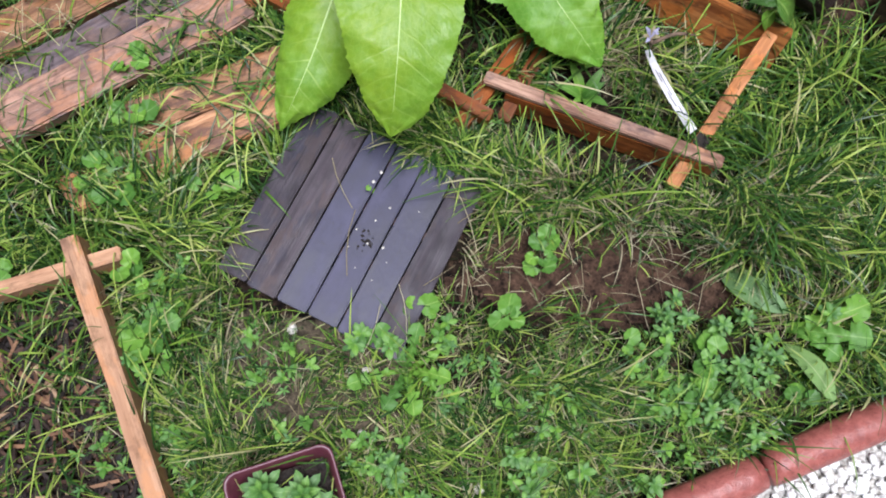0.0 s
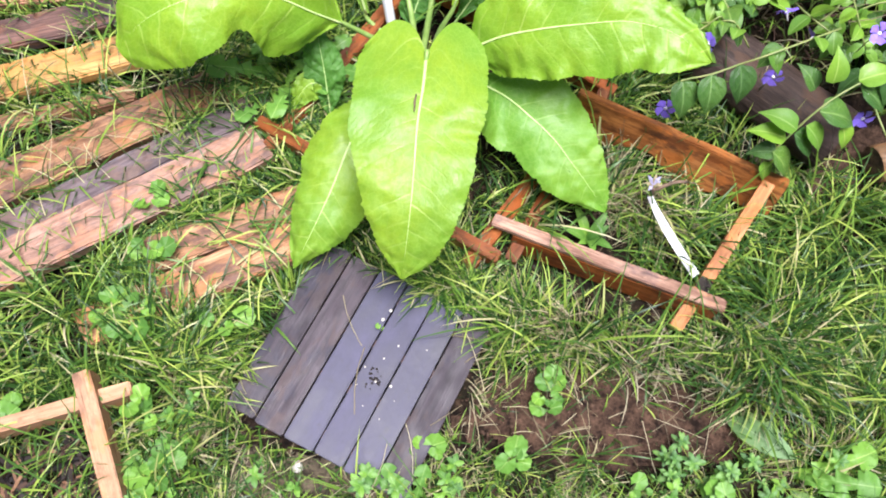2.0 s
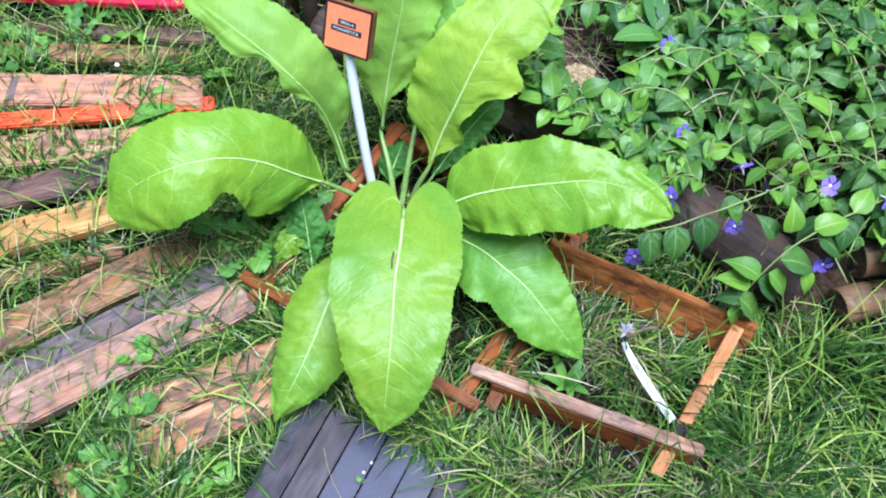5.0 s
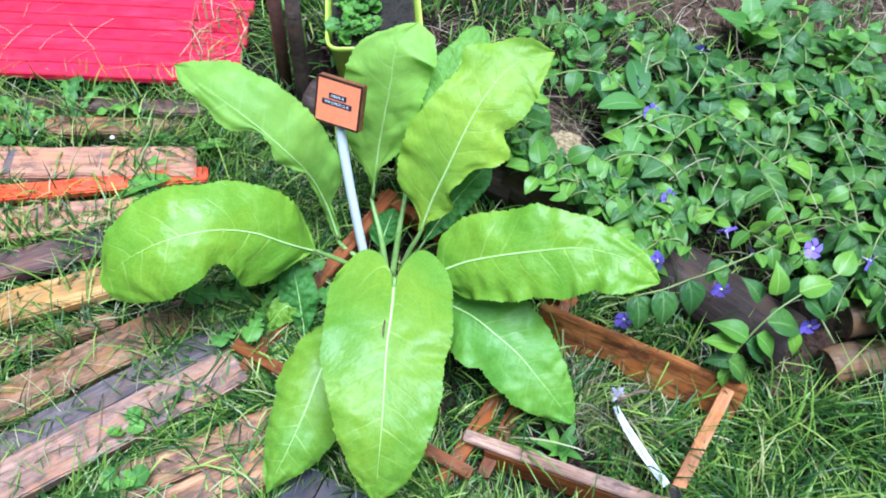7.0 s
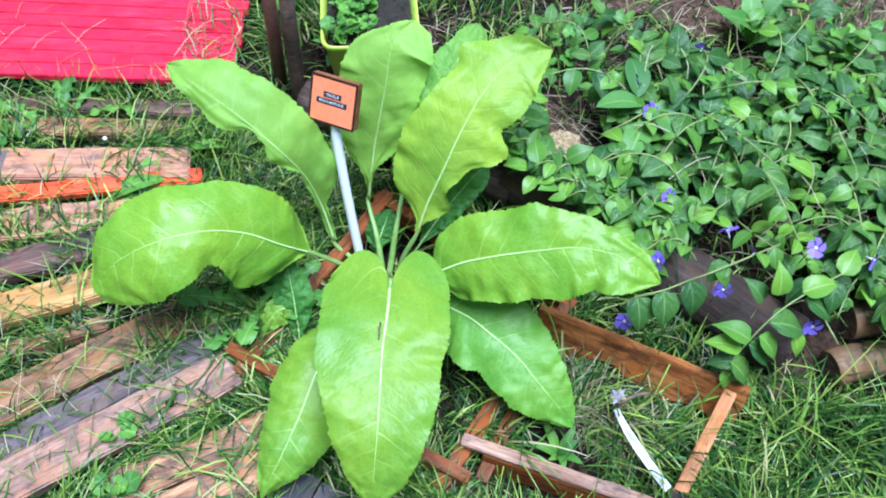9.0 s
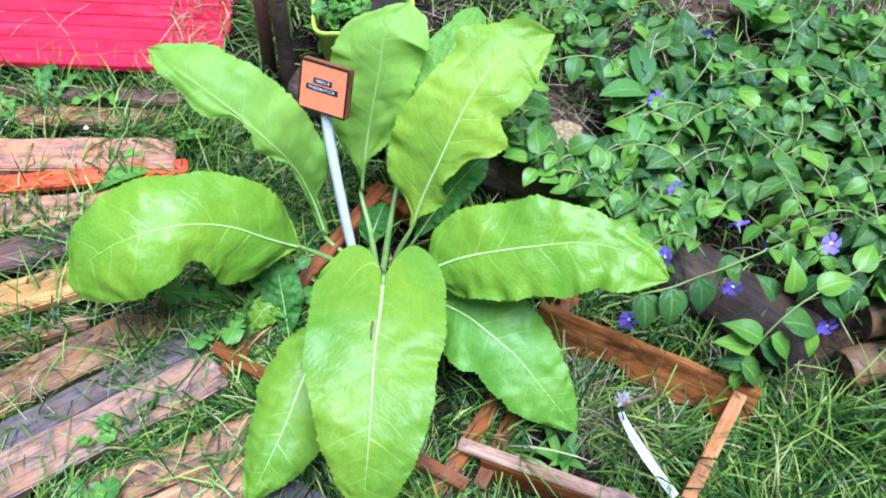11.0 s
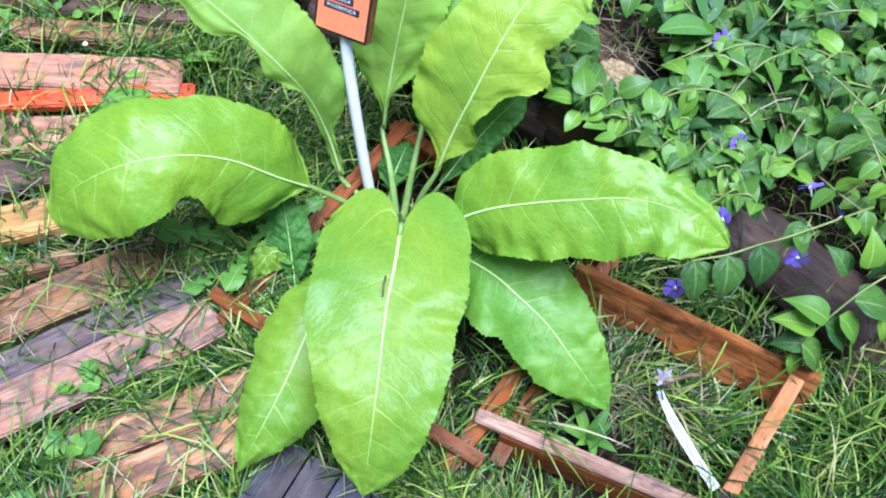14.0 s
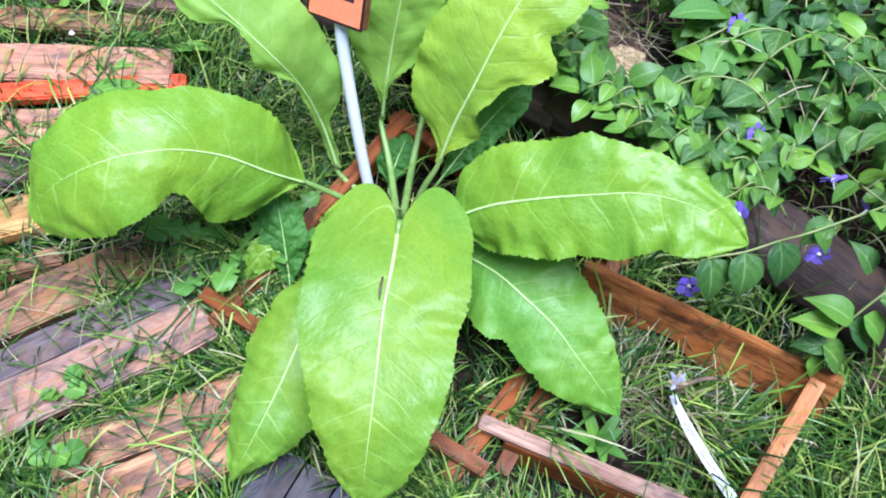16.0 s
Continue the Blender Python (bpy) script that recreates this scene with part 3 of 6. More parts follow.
# the slatted red panel
panel = holder("slatted_panel", (-0.70, 1.68, 0.0))
tagged(panel, "bright red painted slatted wooden panel lying on the grass", "panel")
ang = radians(7)
dx, dy = Vector((math.cos(ang), math.sin(ang), 0)), Vector((-math.sin(ang), math.cos(ang), 0))
for k in range(7):
    o = Vector((-1.18, 1.512, 0.040)) + dy * (0.037 * k)
    m, length = along(o, o + dx * (0.80 - 0.004 * (k % 3)), 1.0 * (k % 3 - 1))
    part("slat", board_mesh(length, 0.0358, 0.016, M_RED, 0.0008, 0.0015, 60 + k, 14), panel, m)
for x in (0.12, 0.66):
    o = Vector((-1.18, 1.500, 0.023)) + dx * x
    m, length = along(o, o + dy * 0.25)
    part("batten", board_mesh(length, 0.03, 0.02, M_RED, 0.0008, 0.0015, 80, 4), panel, m)

# ---- the deck tile ----
tile = holder("deck_tile", (0.015, 0.63, 0.0))
tagged(tile, "square dark weathered deck tile of six wooden slats with white specks", "deck tile")
TA = radians(72)
tu, tv = Vector((math.cos(TA), math.sin(TA), 0)), Vector((math.sin(TA), -math.cos(TA), 0))
T0 = Vector((0.017, 0.622, 0.022))
for k in range(6):
    o = T0 + tv * (0.0503 * (k - 2.5)) - tu * (0.148 + 0.0012 * (k * 5 % 3 - 1))
    m, length = along(o, o + tu * 0.296, 0.8 * (k % 3 - 1))
    part("slat", board_mesh(length, 0.0473, 0.016, M_TILE_BROWN if k in (0, 1, 5) else M_TILE, 0.0007, 0.002, 20 + k, 10), tile, m)
for k in range(4):
    o = T0 - Vector((0, 0, 0.0165)) + tu * (0.078 * (k - 1.5)) - tv * 0.147
    m, length = along(o, o + tv * 0.294)
    part("base_bar", board_mesh(length, 0.014, 0.012, M_RUST, 0.0, 0.001, 30, 3), tile, m)


def pebble_mesh(r, seed, mat, rough=0.35):
    bm = bmesh.new()
    bmesh.ops.create_icosphere(bm, subdivisions=2 if r > 0.004 else 1, radius=r)
    for v in bm.verts:
        v.co *= 1 + rough * noise.noise(v.co / r * 0.8 + Vector((seed * 3.1, 0, 0)))
        v.co.z *= 0.65
    me = bpy.data.meshes.new("pebble")
    bm.to_mesh(me)
    bm.free()
    me.polygons.foreach_set("use_smooth", [True] * len(me.polygons))
    me.materials.append(mat)
    return me


rng = random.Random(5)
specks = [(0.035, 0.696, 0.0032), (0.044, 0.712, 0.003), (0.066, 0.659, 0.0018), (0.048, 0.636, 0.0018), (0.022, 0.618, 0.0014), (0.042, 0.599, 0.0020), (0.066, 0.596, 0.0024), (0.030, 0.560, 0.0012), (0.058, 0.545, 0.0013), (0.11, 0.66, 0.0013), (0.015, 0.59, 0.0011), (0.075, 0.575, 0.0011)]
for x, y, r in specks:
    ob = new("white_speck", pebble_mesh(r, x * 90, M_PEBBLE))
    ob.location = (x, y, 0.0225 + r * 0.4)
    tagged(ob, "tiny white stone chip on the dark deck tile", "stone chip", "chips on the deck tile")
for k in range(26):
    a, r = rng.uniform(0, 6.28), rng.uniform(0, 0.014)
    ob = new("soil_crumb", pebble_mesh(rng.uniform(0.0012, 0.0026), k, M_SOIL))
    ob.location = (0.036 + r * math.cos(a), 0.602 + 1.3 * r * math.sin(a), 0.0225)
    tagged(ob, "crumb of dark soil on the deck tile", "soil crumb", "crumbs on the deck tile")


# ---- lath frames ----
def lath(parent, name, p0, p1, w, h, mat, seed, roll=0, wear=0.0012, label=""):
    m, length = along(p0, p1, roll)
    return part(name, board_mesh(length, w, h, mat, wear, 0.0018, seed, 12), parent, m, label)


frame_plant = holder("bed_frame", (0.06, 1.08, 0))
tagged(frame_plant, "square frame of orange-stained crossed laths round the large-leaved plant", "bed frame", "lath bed frames")
C, D = Vector((0.325, 1.175, 0)), Vector((-0.022, 1.335, 0))


def beyond(p, q, a, b, z0, z1):
    d = (q - p).normalized()
    return (*(p - d * a).xy, z0), (*(q + d * b).xy, z1)


lath(frame_plant, "lath", (-0.232, 0.988, 0.050), (0.197, 0.822, 0.048), 0.020, 0.028, M_STAINED, 1)
lath(frame_plant, "lath", (0.150, 0.806, 0.034), (0.335, 1.185, 0.020), 0.026, 0.045, M_STAINED, 2)
lath(frame_plant, "lath", (-0.207, 0.948, 0.036), (-0.014, 1.350, 0.056), 0.025, 0.042, M_STAINED, 3)
lath(frame_plant, "lath", *beyond(D, C, 0.02, 0.03, 0.050, 0.044), 0.022, 0.040, M_STAINED, 4)

frame_label = holder("bed_frame", (0.41, 0.97, 0))
tagged(frame_label, "square bed frame of weathered brown laths with grass inside", "bed frame", "lath bed frames")
lath(frame_label, "front_board", (0.178, 0.882, 0.056), (0.556, 0.803, 0.056), 0.021, 0.012, M_LATH_TOP, 5, 0, 0.0014, "pinkish weathered upper lath")
lath(frame_label, "lower_board", (0.215, 0.871, 0.0435), (0.549, 0.8015, 0.0425), 0.017, 0.046, M_FACE, 6, -10, 0.001, "dark brown wet board")
lath(frame_label, "side_lath", (0.605, 1.012, 0.090), (0.489, 0.763, 0.026), 0.021, 0.034, M_LATH_ORANGE, 7, 0, 0.001, "orange lath with a dark burnt spot")
lath(frame_label, "back_board", (0.286, 1.128, 0.080), (0.634, 1.014, 0.094), 0.020, 0.088, M_BACK, 8, -20, 0.003, "thick brown board with a wavy lower edge")
wavy = [o for o in frame_label.children if o.name.startswith("back_board")][0].data
for v in wavy.vertices:
    if v.co.z < -0.05:
        v.co.z += 0.050 * (noise.noise(Vector((v.co.x * 11, 2, 0))) + 0.30)
lath(frame_label, "side_lath", (0.216, 0.828, 0.026), (0.335, 1.160, 0.046), 0.021, 0.036, M_FACE, 9)
sm0, _ = along((0.605, 1.012, 0.0905), (0.489, 0.763, 0.0265))
part("burnt_spot", board_mesh(0.022, 0.0205, 0.003, M_SOIL, 0.0012, 0.0008, 71, 6), frame_label, sm0 @ Matrix.Translation((0.188, 0, 0.0004)), "dark burnt patch")

frame_mulch = holder("bed_frame", (-0.36, 0.40, 0))
tagged(frame_mulch, "bed frame of pale raw laths filled with bark", "bed frame", "lath bed frames")
lath(frame_mulch, "lath", (-0.376, 0.532, 0.066), (-0.158, 0.170, 0.060), 0.026, 0.045, M_PALE, 10)
lath(frame_mulch, "lath", (-0.304, 0.524, 0.050), (-0.640, 0.355, 0.048), 0.022, 0.045, M_PALE, 11)

# ---- bark mulch ----
rng = random.Random(11)
vs, fs = [], []
for k in range(2000):
    while True:
        x, y = rng.uniform(-0.75, -0.19), rng.uniform(0.05, 0.48)
        if (x + 0.372) * 0.398 + (y - 0.548) * 0.222 < -0.012 and (x + 0.30) * 0.179 - (y - 0.524) * 0.340 > 0.010:
            break
    L, W, H = rng.uniform(0.012, 0.065), rng.uniform(0.0025, 0.010), rng.uniform(0.001, 0.004)
    m = pose(x, y, land(x, y) + rng.uniform(0.004, 0.022), rng.uniform(-35, 35), rng.uniform(-35, 35), rng.uniform(0, 360))
    b = len(vs)
    for sx, sy, sz in ((-1, -1, -1), (1, -1, -1), (1, 1, -1), (-1, 1, -1), (-1, -1, 1), (1, -1, 1), (1, 1, 1), (-1, 1, 1)):
        q = Vector((sx * L / 2 * rng.uniform(0.5, 1), sy * W / 2 * rng.uniform(0.5, 1), sz * H / 2))
        vs.append(m @ q)
    fs += [tuple(b + i for i in f) for f in ((0, 3, 2, 1), (4, 5, 6, 7), (0, 1, 5, 4), (1, 2, 6, 5), (2, 3, 7, 6), (3, 0, 4, 7))]
bark_n = Nodes("bark_mulch")
bg = bark_n.t.nodes.new("ShaderNodeNewGeometry")
bc = bark_n.ramp(bg.outputs["Random Per Island"], [(0, (0.006, 0.004, 0.003)), (0.50, (0.022, 0.012, 0.008)), (0.82, (0.075, 0.036, 0.020)), (0.95, (0.22, 0.11, 0.055)), (1, (0.34, 0.22, 0.13))])
M_MULCH = bark_n.done(bc, 0.75, bark_n.bump(bark_n.noise(bark_n.coords("Object"), 300.0, 4), 0.6, 0.002))
tagged(new("bark_mulch", mesh_of("bark_mulch", vs, fs, M_MULCH, smooth=False)), "dark brown shredded bark mulch in the pale lath frame", "mulch", kind="stuff")


# ---- edging, gravel ----
def roll_edge(p0, p1, r, seed):
    n = 16
    pts, rad = [], []
    for i in range(n + 1):
        q = Vector(p0).lerp(Vector(p1), i / n)
        pts.append(q)
        e = min(i, n - i)
        rad.append(r * (0.90 if e == 0 else 1.0) * (1 + 0.015 * noise.noise(q * 40 + Vector((seed, 0, 0)))))
    return tube(pts, rad, M_PIPE, "edging", 24)


for k, (p0, p1) in enumerate((((0.36, 0.185, 0.018), (0.654, 0.356, 0.018)), ((0.662, 0.361, 0.020), (1.02, 0.566, 0.020)), ((1.028, 0.571, 0.018), (1.36, 0.75, 0.018)))):
    tagged(new("lawn_edging", roll_edge(p0, p1, 0.028, k)), "rounded red-brown lawn edging with a chipped worn end", "lawn edging", "red-brown edging pieces")
vs, fs = [], []
rng = random.Random(21)
base = [pebble_mesh(0.0039, k, M_PEBBLE, 0.5) for k in range(4)]
shapes = []
for me in base:
    shapes.append(([v.co / 0.0039 for v in me.vertices], [tuple(p.vertices) for p in me.polygons]))
    bpy.data.meshes.remove(me)
for k in range(4200):
    s, d = rng.uniform(-0.05, 0.75), rng.uniform(0.030, 0.30)
    x, y = 0.44 + s * 0.867 + d * 0.498, 0.232 + s * 0.498 - d * 0.867
    r = rng.uniform(0.0035, 0.0082)
    m = pose(x, y, rng.uniform(-0.002, 0.014), rng.uniform(-30, 30), rng.uniform(-30, 30), rng.uniform(0, 360)) @ Matrix.Diagonal((r * rng.uniform(0.8, 1.3), r, r, 1))
    b = len(vs)
    sv, sf = shapes[k % 4]
    vs += [m @ v for v in sv]
    fs += [tuple(b + i for i in f) for f in sf]
gq = [(0.44 + a * 0.867 + d * 0.498, 0.232 + a * 0.498 - d * 0.867) for d in np.linspace(0.012, 0.31, 24) for a in np.linspace(-0.08, 0.78, 60)]
gz = [(x, y, 0.002 + 0.004 * noise.noise(Vector((x * 70, y * 70, 2)))) for x, y in gq]
tagged(new("fine_gravel", mesh_of("fine_gravel", gz, [(b * 60 + a, b * 60 + a + 1, b * 60 + a + 61, b * 60 + a + 60) for b in range(23) for a in range(59)], M_GRIT)), "fine white grit between the larger gravel", "gravel", kind="stuff")
tagged(new("white_gravel", mesh_of("white_gravel", vs, fs, M_GRAVEL)), "bed of small white marble gravel beside the edging", "gravel", kind="stuff")
for x, y, r in ((-0.052, 0.459, 0.011), (0.047, 0.414, 0.008), (0.068, 0.415, 0.010), (0.070, 0.309, 0.009), (0.079, 0.326, 0.007), (0.324, 0.384, 0.010), (0.314, 0.403, 0.009), (0.330, 0.372, 0.008), (0.242, 0.277, 0.011),
                (0.260, 0.274, 0.011), (0.714, 0.497, 0.013), (0.706, 0.512, 0.008), (0.682, 0.428, 0.015), (0.009, 0.348, 0.006), (0.040, 0.361, 0.006), (-0.036, 0.325, 0.006), (0.054, 0.376, 0.006), (0.654, 0.429, 0.007), (-0.02, 0.40, 0.005), (0.03, 0.39, 0.005)):
    ob = new("white_pebble", pebble_mesh(0.85 * r, x * 50, M_PEBBLE, 0.7))
    ob.location = (x, y, land(x, y) + r * 0.6)
    ob.rotation_euler = (0.3, 0.2, x * 40)
    tagged(ob, "small white pebble lying among the weeds", "pebble", "white pebbles in the grass")

# ---- logs round the raised bed ----
def log_mesh(p0, p1, r, mat, seed, n=26, sides=20):
    pts, rad = [], []
    for i in range(n + 1):
        q = Vector(p0).lerp(Vector(p1), i / n)
        pts.append(q + 0.006 * Vector((noise.noise(q * 6 + Vector((seed, 0, 0))), noise.noise(q * 6 + Vector((0, seed, 0))), 0.5 * noise.noise(q * 6))))
        rad.append(r * (1 + 0.05 * noise.noise(q * 9 + Vector((seed, 3, 0)))))
    me = tube(pts, rad, mat, "log", sides)
    for v in me.vertices:
        v.co += 0.0035 * v.normal * noise.noise(Vector((v.co.x * 16, v.co.y * 16, v.co.z * 90 + seed)))
    return me


for k, (p0, p1, r, mat, text) in enumerate((
        ((0.215, 1.425, 0.070), (0.728, 1.128, 0.056), 0.058, M_LOG, "thick dark weathered log edging the raised bed"),
        ((-0.215, 1.560, 0.055), (0.225, 1.405, 0.058), 0.050, M_LOG, "dark weathered log behind the large-leaved plant"),
        ((0.795, 1.100, 0.046), (1.180, 1.245, 0.060), 0.032, M_LOG_TAN, "tan round log with a sawn end beside dark soil"),
        ((0.812, 1.176, 0.092), (1.240, 1.310, 0.100), 0.036, M_LOG_TAN, "brown round log lying on dark soil"),
)):
    m, length = along(p0, p1)
    me = log_mesh((0, 0, 0), (length, 0, 0), r, mat, 3.0 * k + 1)
    me.materials.append(M_LOG_END)
    for f in list(me.polygons)[-2:]:
        f.use_smooth, f.material_index = False, 1
    ob = new("log", me)
    ob.matrix_basis = m
    tagged(ob, text, "log", "logs of the raised bed")

bare(0.765, 1.110, 0.075, 0.050, radians(30), M_CRUMB, "dark crumbly earth between the ends of the logs", 13)
bare(0.80, 2.00, 0.62, 0.17, radians(-4), M_CRUMB, "reddish-brown bare soil at the back of the bed", 15)
bare(0.27, 1.52, 0.075, 0.085, radians(20), M_CRUMB, "reddish-brown soil round a pale clod", 17)

# ---- posts and planter behind ----
post = new("steel_post", tube([(-0.288, 1.612, -0.05), (-0.290, 1.618, 0.16), (-0.292, 1.626, 0.40)], [0.014, 0.014, 0.0135], M_RUST, "post", 10))
tagged(post, "dark red-brown rusty steel post stuck in the ground", "post")
stake = new("wooden_stake", tube([(-0.240, 1.575, -0.02), (-0.241, 1.578, 0.08), (-0.244, 1.583, 0.20), (-0.246, 1.588, 0.33)], [0.016, 0.015, 0.016, 0.014], M_LOG, "stake", 9))
tagged(stake, "dark weathered wooden stake beside the steel post", "stake")


def box_pot(name, base, rot, top, foot, high, rim, mat, soil_at, text, cat):
    """A square pot with rounded corners, a rolled rim and soil inside."""
    def ring(half, z, r=0.22):
        out = []
        for cx, cy, a0 in ((1, 1, 0), (-1, 1, 90), (-1, -1, 180), (1, -1, 270)):
            for a in (0, 30, 60, 90):
                w = radians(a0 + a)
                out.append(Vector((cx * half[0] * (1 - r) + half[0] * r * math.cos(w), cy * half[1] * (1 - r) + half[1] * r * math.sin(w), z)))
        return out
    th = holder(name, base)
    th.rotation_euler = (0, 0, rot)
    tagged(th, text, cat)
    sc = lambda h, d: (h[0] + d, h[1] + d)
    mid = lambda z: (foot[0] + (top[0] - foot[0]) * z / high, foot[1] + (top[1] - foot[1]) * z / high)
    loops = [ring(foot, 0), ring(mid(high - rim), high - rim), ring(sc(top, 0.003), high - rim), ring(sc(top, 0.004), high), ring(sc(top, 0.002), high + 0.0015), ring(sc(top, -0.001), high - 0.001), ring(sc(mid(soil_at), -0.004), soil_at - 0.02)]
    v = [q for l in loops for q in l]
    n = len(loops[0])
    f = [(i * n + k, i * n + (k + 1) % n, (i + 1) * n + (k + 1) % n, (i + 1) * n + k) for i in range(len(loops) - 1) for k in range(n)]
    f.append(tuple(range(n - 1, -1, -1)))
    shell = new("shell", mesh_of("shell", v, f, mat))
    shell.parent = th
    sv, sf = [], []
    h = sc(mid(soil_at), -0.005)
    for j in range(33):
        for i in range(33):
            x, y = -h[0] + 2 * h[0] * i / 32, -h[1] + 2 * h[1] * j / 32
            lump = noise.noise(Vector((x * 40, y * 40, 1))) + 0.9 * noise.noise(Vector((x * 110, y * 110, 4))) + 0.5 * noise.noise(Vector((x * 260, y * 260, 7)))
            sv.append((x, y, soil_at + 0.0055 * lump))
    sf = [(j * 33 + i, j * 33 + i + 1, (j + 1) * 33 + i + 1, (j + 1) * 33 + i) for j in range(32) for i in range(32)]
    earth = new("soil", mesh_of("soil", sv, sf, M_SOIL, smooth=False))
    earth.parent = th
    return th


box_pot("plant_pot", (0.0095, 0.2085, 0.0), radians(26.5), (0.071, 0.071), (0.055, 0.055), 0.085, 0.009, M_POT, 0.036, "square burgundy plastic pot with small green seedlings", "plant pot")
box_pot("planter", (-0.108, 1.682, 0.085), radians(12), (0.092, 0.112), (0.074, 0.094), 0.125, 0.012, M_LIME, 0.100, "lime-green plastic planter with seedlings in dark soil", "planter")

# ---- sign ----
sign = holder("plant_sign", (-0.05, 1.215, 0.0))
tagged(sign, "small orange plant sign on a white plastic stake", "plant sign")
part("stake", tube(spline([(-0.034, 1.195, -0.03), (-0.062, 1.232, 0.11), (-0.091, 1.282, 0.268), (-0.094, 1.306, 0.330)], 14), [0.0085] * 14, M_WHITE, "stake", 14), sign, None, "white plastic tube")
sx, sy, sz = Vector((0.9405, -0.3176, 0.1208)), Vector((0.0508, 0.4829, 0.8742)), Vector((-0.3360, -0.8160, 0.4703))
sm = Matrix((sx, sy, sz)).transposed().to_4x4()
sm.translation = (-0.0976, 1.3003, 0.3355)
SW, SH, ST = 0.0845, 0.0778, 0.0155


def slab(w, h, z0, z1, mat, bevel=0.001, cx=0.0, cy=0.0):
    bm = bmesh.new()
    bmesh.ops.create_cube(bm, size=1.0)
    bmesh.ops.scale(bm, vec=(w, h, z1 - z0), verts=bm.verts)
    bmesh.ops.translate(bm, vec=(cx, cy, (z0 + z1) / 2), verts=bm.verts)
    bmesh.ops.bevel(bm, geom=bm.edges[:], offset=bevel, segments=2, affect="EDGES")
    me = bpy.data.meshes.new("slab")
    bm.to_mesh(me)
    bm.free()
    me.materials.append(mat)
    return me


board = part("sign_board", slab(SW, SH, -ST, 0, M_SIGN_SIDE, 0.0015), sign, sm)
part("face_card", slab(SW - 0.0058, SH - 0.0058, 0.0002, 0.0012, M_SIGN, 0.0003), board, sm, "bright orange card")
for w, h, cx, cy in ((SW, 0.0032, 0, SH / 2 - 0.0014), (SW, 0.0032, 0, -SH / 2 + 0.0014), (0.0032, SH - 0.0064, SW / 2 - 0.0014, 0), (0.0032, SH - 0.0064, -SW / 2 + 0.0014, 0)):
    part("border", slab(w, h, 0.0002, 0.0022, M_SIGN_EDGE, 0.0005, cx, cy), board, sm, "dark brown border strip")
for text, w, cx, cy in (("INULA", 0.033, -0.001, 0.010), ("MAGNIFICA", 0.056, -0.0015, -0.0015)):
    part("label_tape", slab(w, 0.0092, 0.0013, 0.0018, M_TAPE, 0.0002, cx, cy), board, sm, "dark embossed label tape")
    cu = bpy.data.curves.new("letters", "FONT")
    cu.body, cu.size, cu.align_x, cu.align_y, cu.extrude = text, 0.0066, "CENTER", "CENTER", 0.0002
    cu.space_character = 1.38
    tmp = bpy.data.objects.new("letters", cu)
    me = bpy.data.meshes.new_from_object(tmp)
    bpy.data.objects.remove(tmp)
    me.materials.clear()
    me.materials.append(M_LETTER)
    part("letters", me, board, sm @ Matrix.Translation((cx, cy, 0.0021)), "white embossed letters")

# ---- the white plant label and dried stalk ----
label = holder("plant_label", (0.46, 0.90, 0.03))
tagged(label, "curved white plastic plant label with faded writing, stuck in the grass", "plant label")
lp = spline([(0.421, 0.962, 0.066), (0.436, 0.925, 0.076), (0.466, 0.884, 0.072), (0.507, 0.846, 0.052)], 20)


def ribbon(pts, widths, mat, up=(0, -0.3, 1), thick=0.0, lift=0.0, name="ribbon"):
    vs, fs = [], []
    n = len(pts)
    for i in range(n):
        t = Vector(pts[min(i + 1, n - 1)]) - Vector(pts[max(i - 1, 0)])
        t.normalize()
        s = t.cross(Vector(up)).normalized()
        q = s.cross(t)
        for sgn, h in ((-1, 0), (1, 0), (1, -thick), (-1, -thick)):
            vs.append(Vector(pts[i]) + s * sgn * widths[i] + q * (h + lift))
    for i in range(n - 1):
        for k in range(4):
            fs.append((4 * i + k, 4 * i + (k + 1) % 4, 4 * i + 4 + (k + 1) % 4, 4 * i + 4 + k))
    fs += [(3, 2, 1, 0), tuple(4 * n - 4 + k for k in range(4))]
    return mesh_of(name, vs, fs, mat, smooth=False)


part("strip", ribbon(lp, [0.0046 + 0.0022 * min(1, i / 9) for i in range(20)], M_LABEL, thick=0.0009), label)
for i0, i1, off in ((6, 10, -0.002), (11, 15, -0.002), (7, 13, 0.002), (14, 17, 0.002)):
    q = [Vector(p) + Vector((0.6, 0.55, 0)) * off for p in lp[i0:i1]]
    part("writing_bar", ribbon(q, [0.0008] * len(q), M_INK, thick=0.0002, lift=0.0006), label, None, "grey bar of faded writing")
stalk = holder("dried_stalk", (0.43, 0.965, 0.02))
tagged(stalk, "broken dry brown stalk with a faded bluish flower head", "dried stalk")
rng = random.Random(31)
part("stem", tube(spline([(0.428, 0.975, 0.0), (0.425, 0.970, 0.06), (0.418, 0.962, 0.095)], 8), [0.003] * 8, M_TWIG, "stem", 7), stalk)
part("side_stem", tube(spline([(0.420, 0.968, 0.07), (0.455, 0.985, 0.085), (0.49, 0.992, 0.08)], 8), [0.0035, 0.0033, 0.003, 0.003, 0.003, 0.0027, 0.002, 0.001], M_TWIG, "stem", 7), stalk)
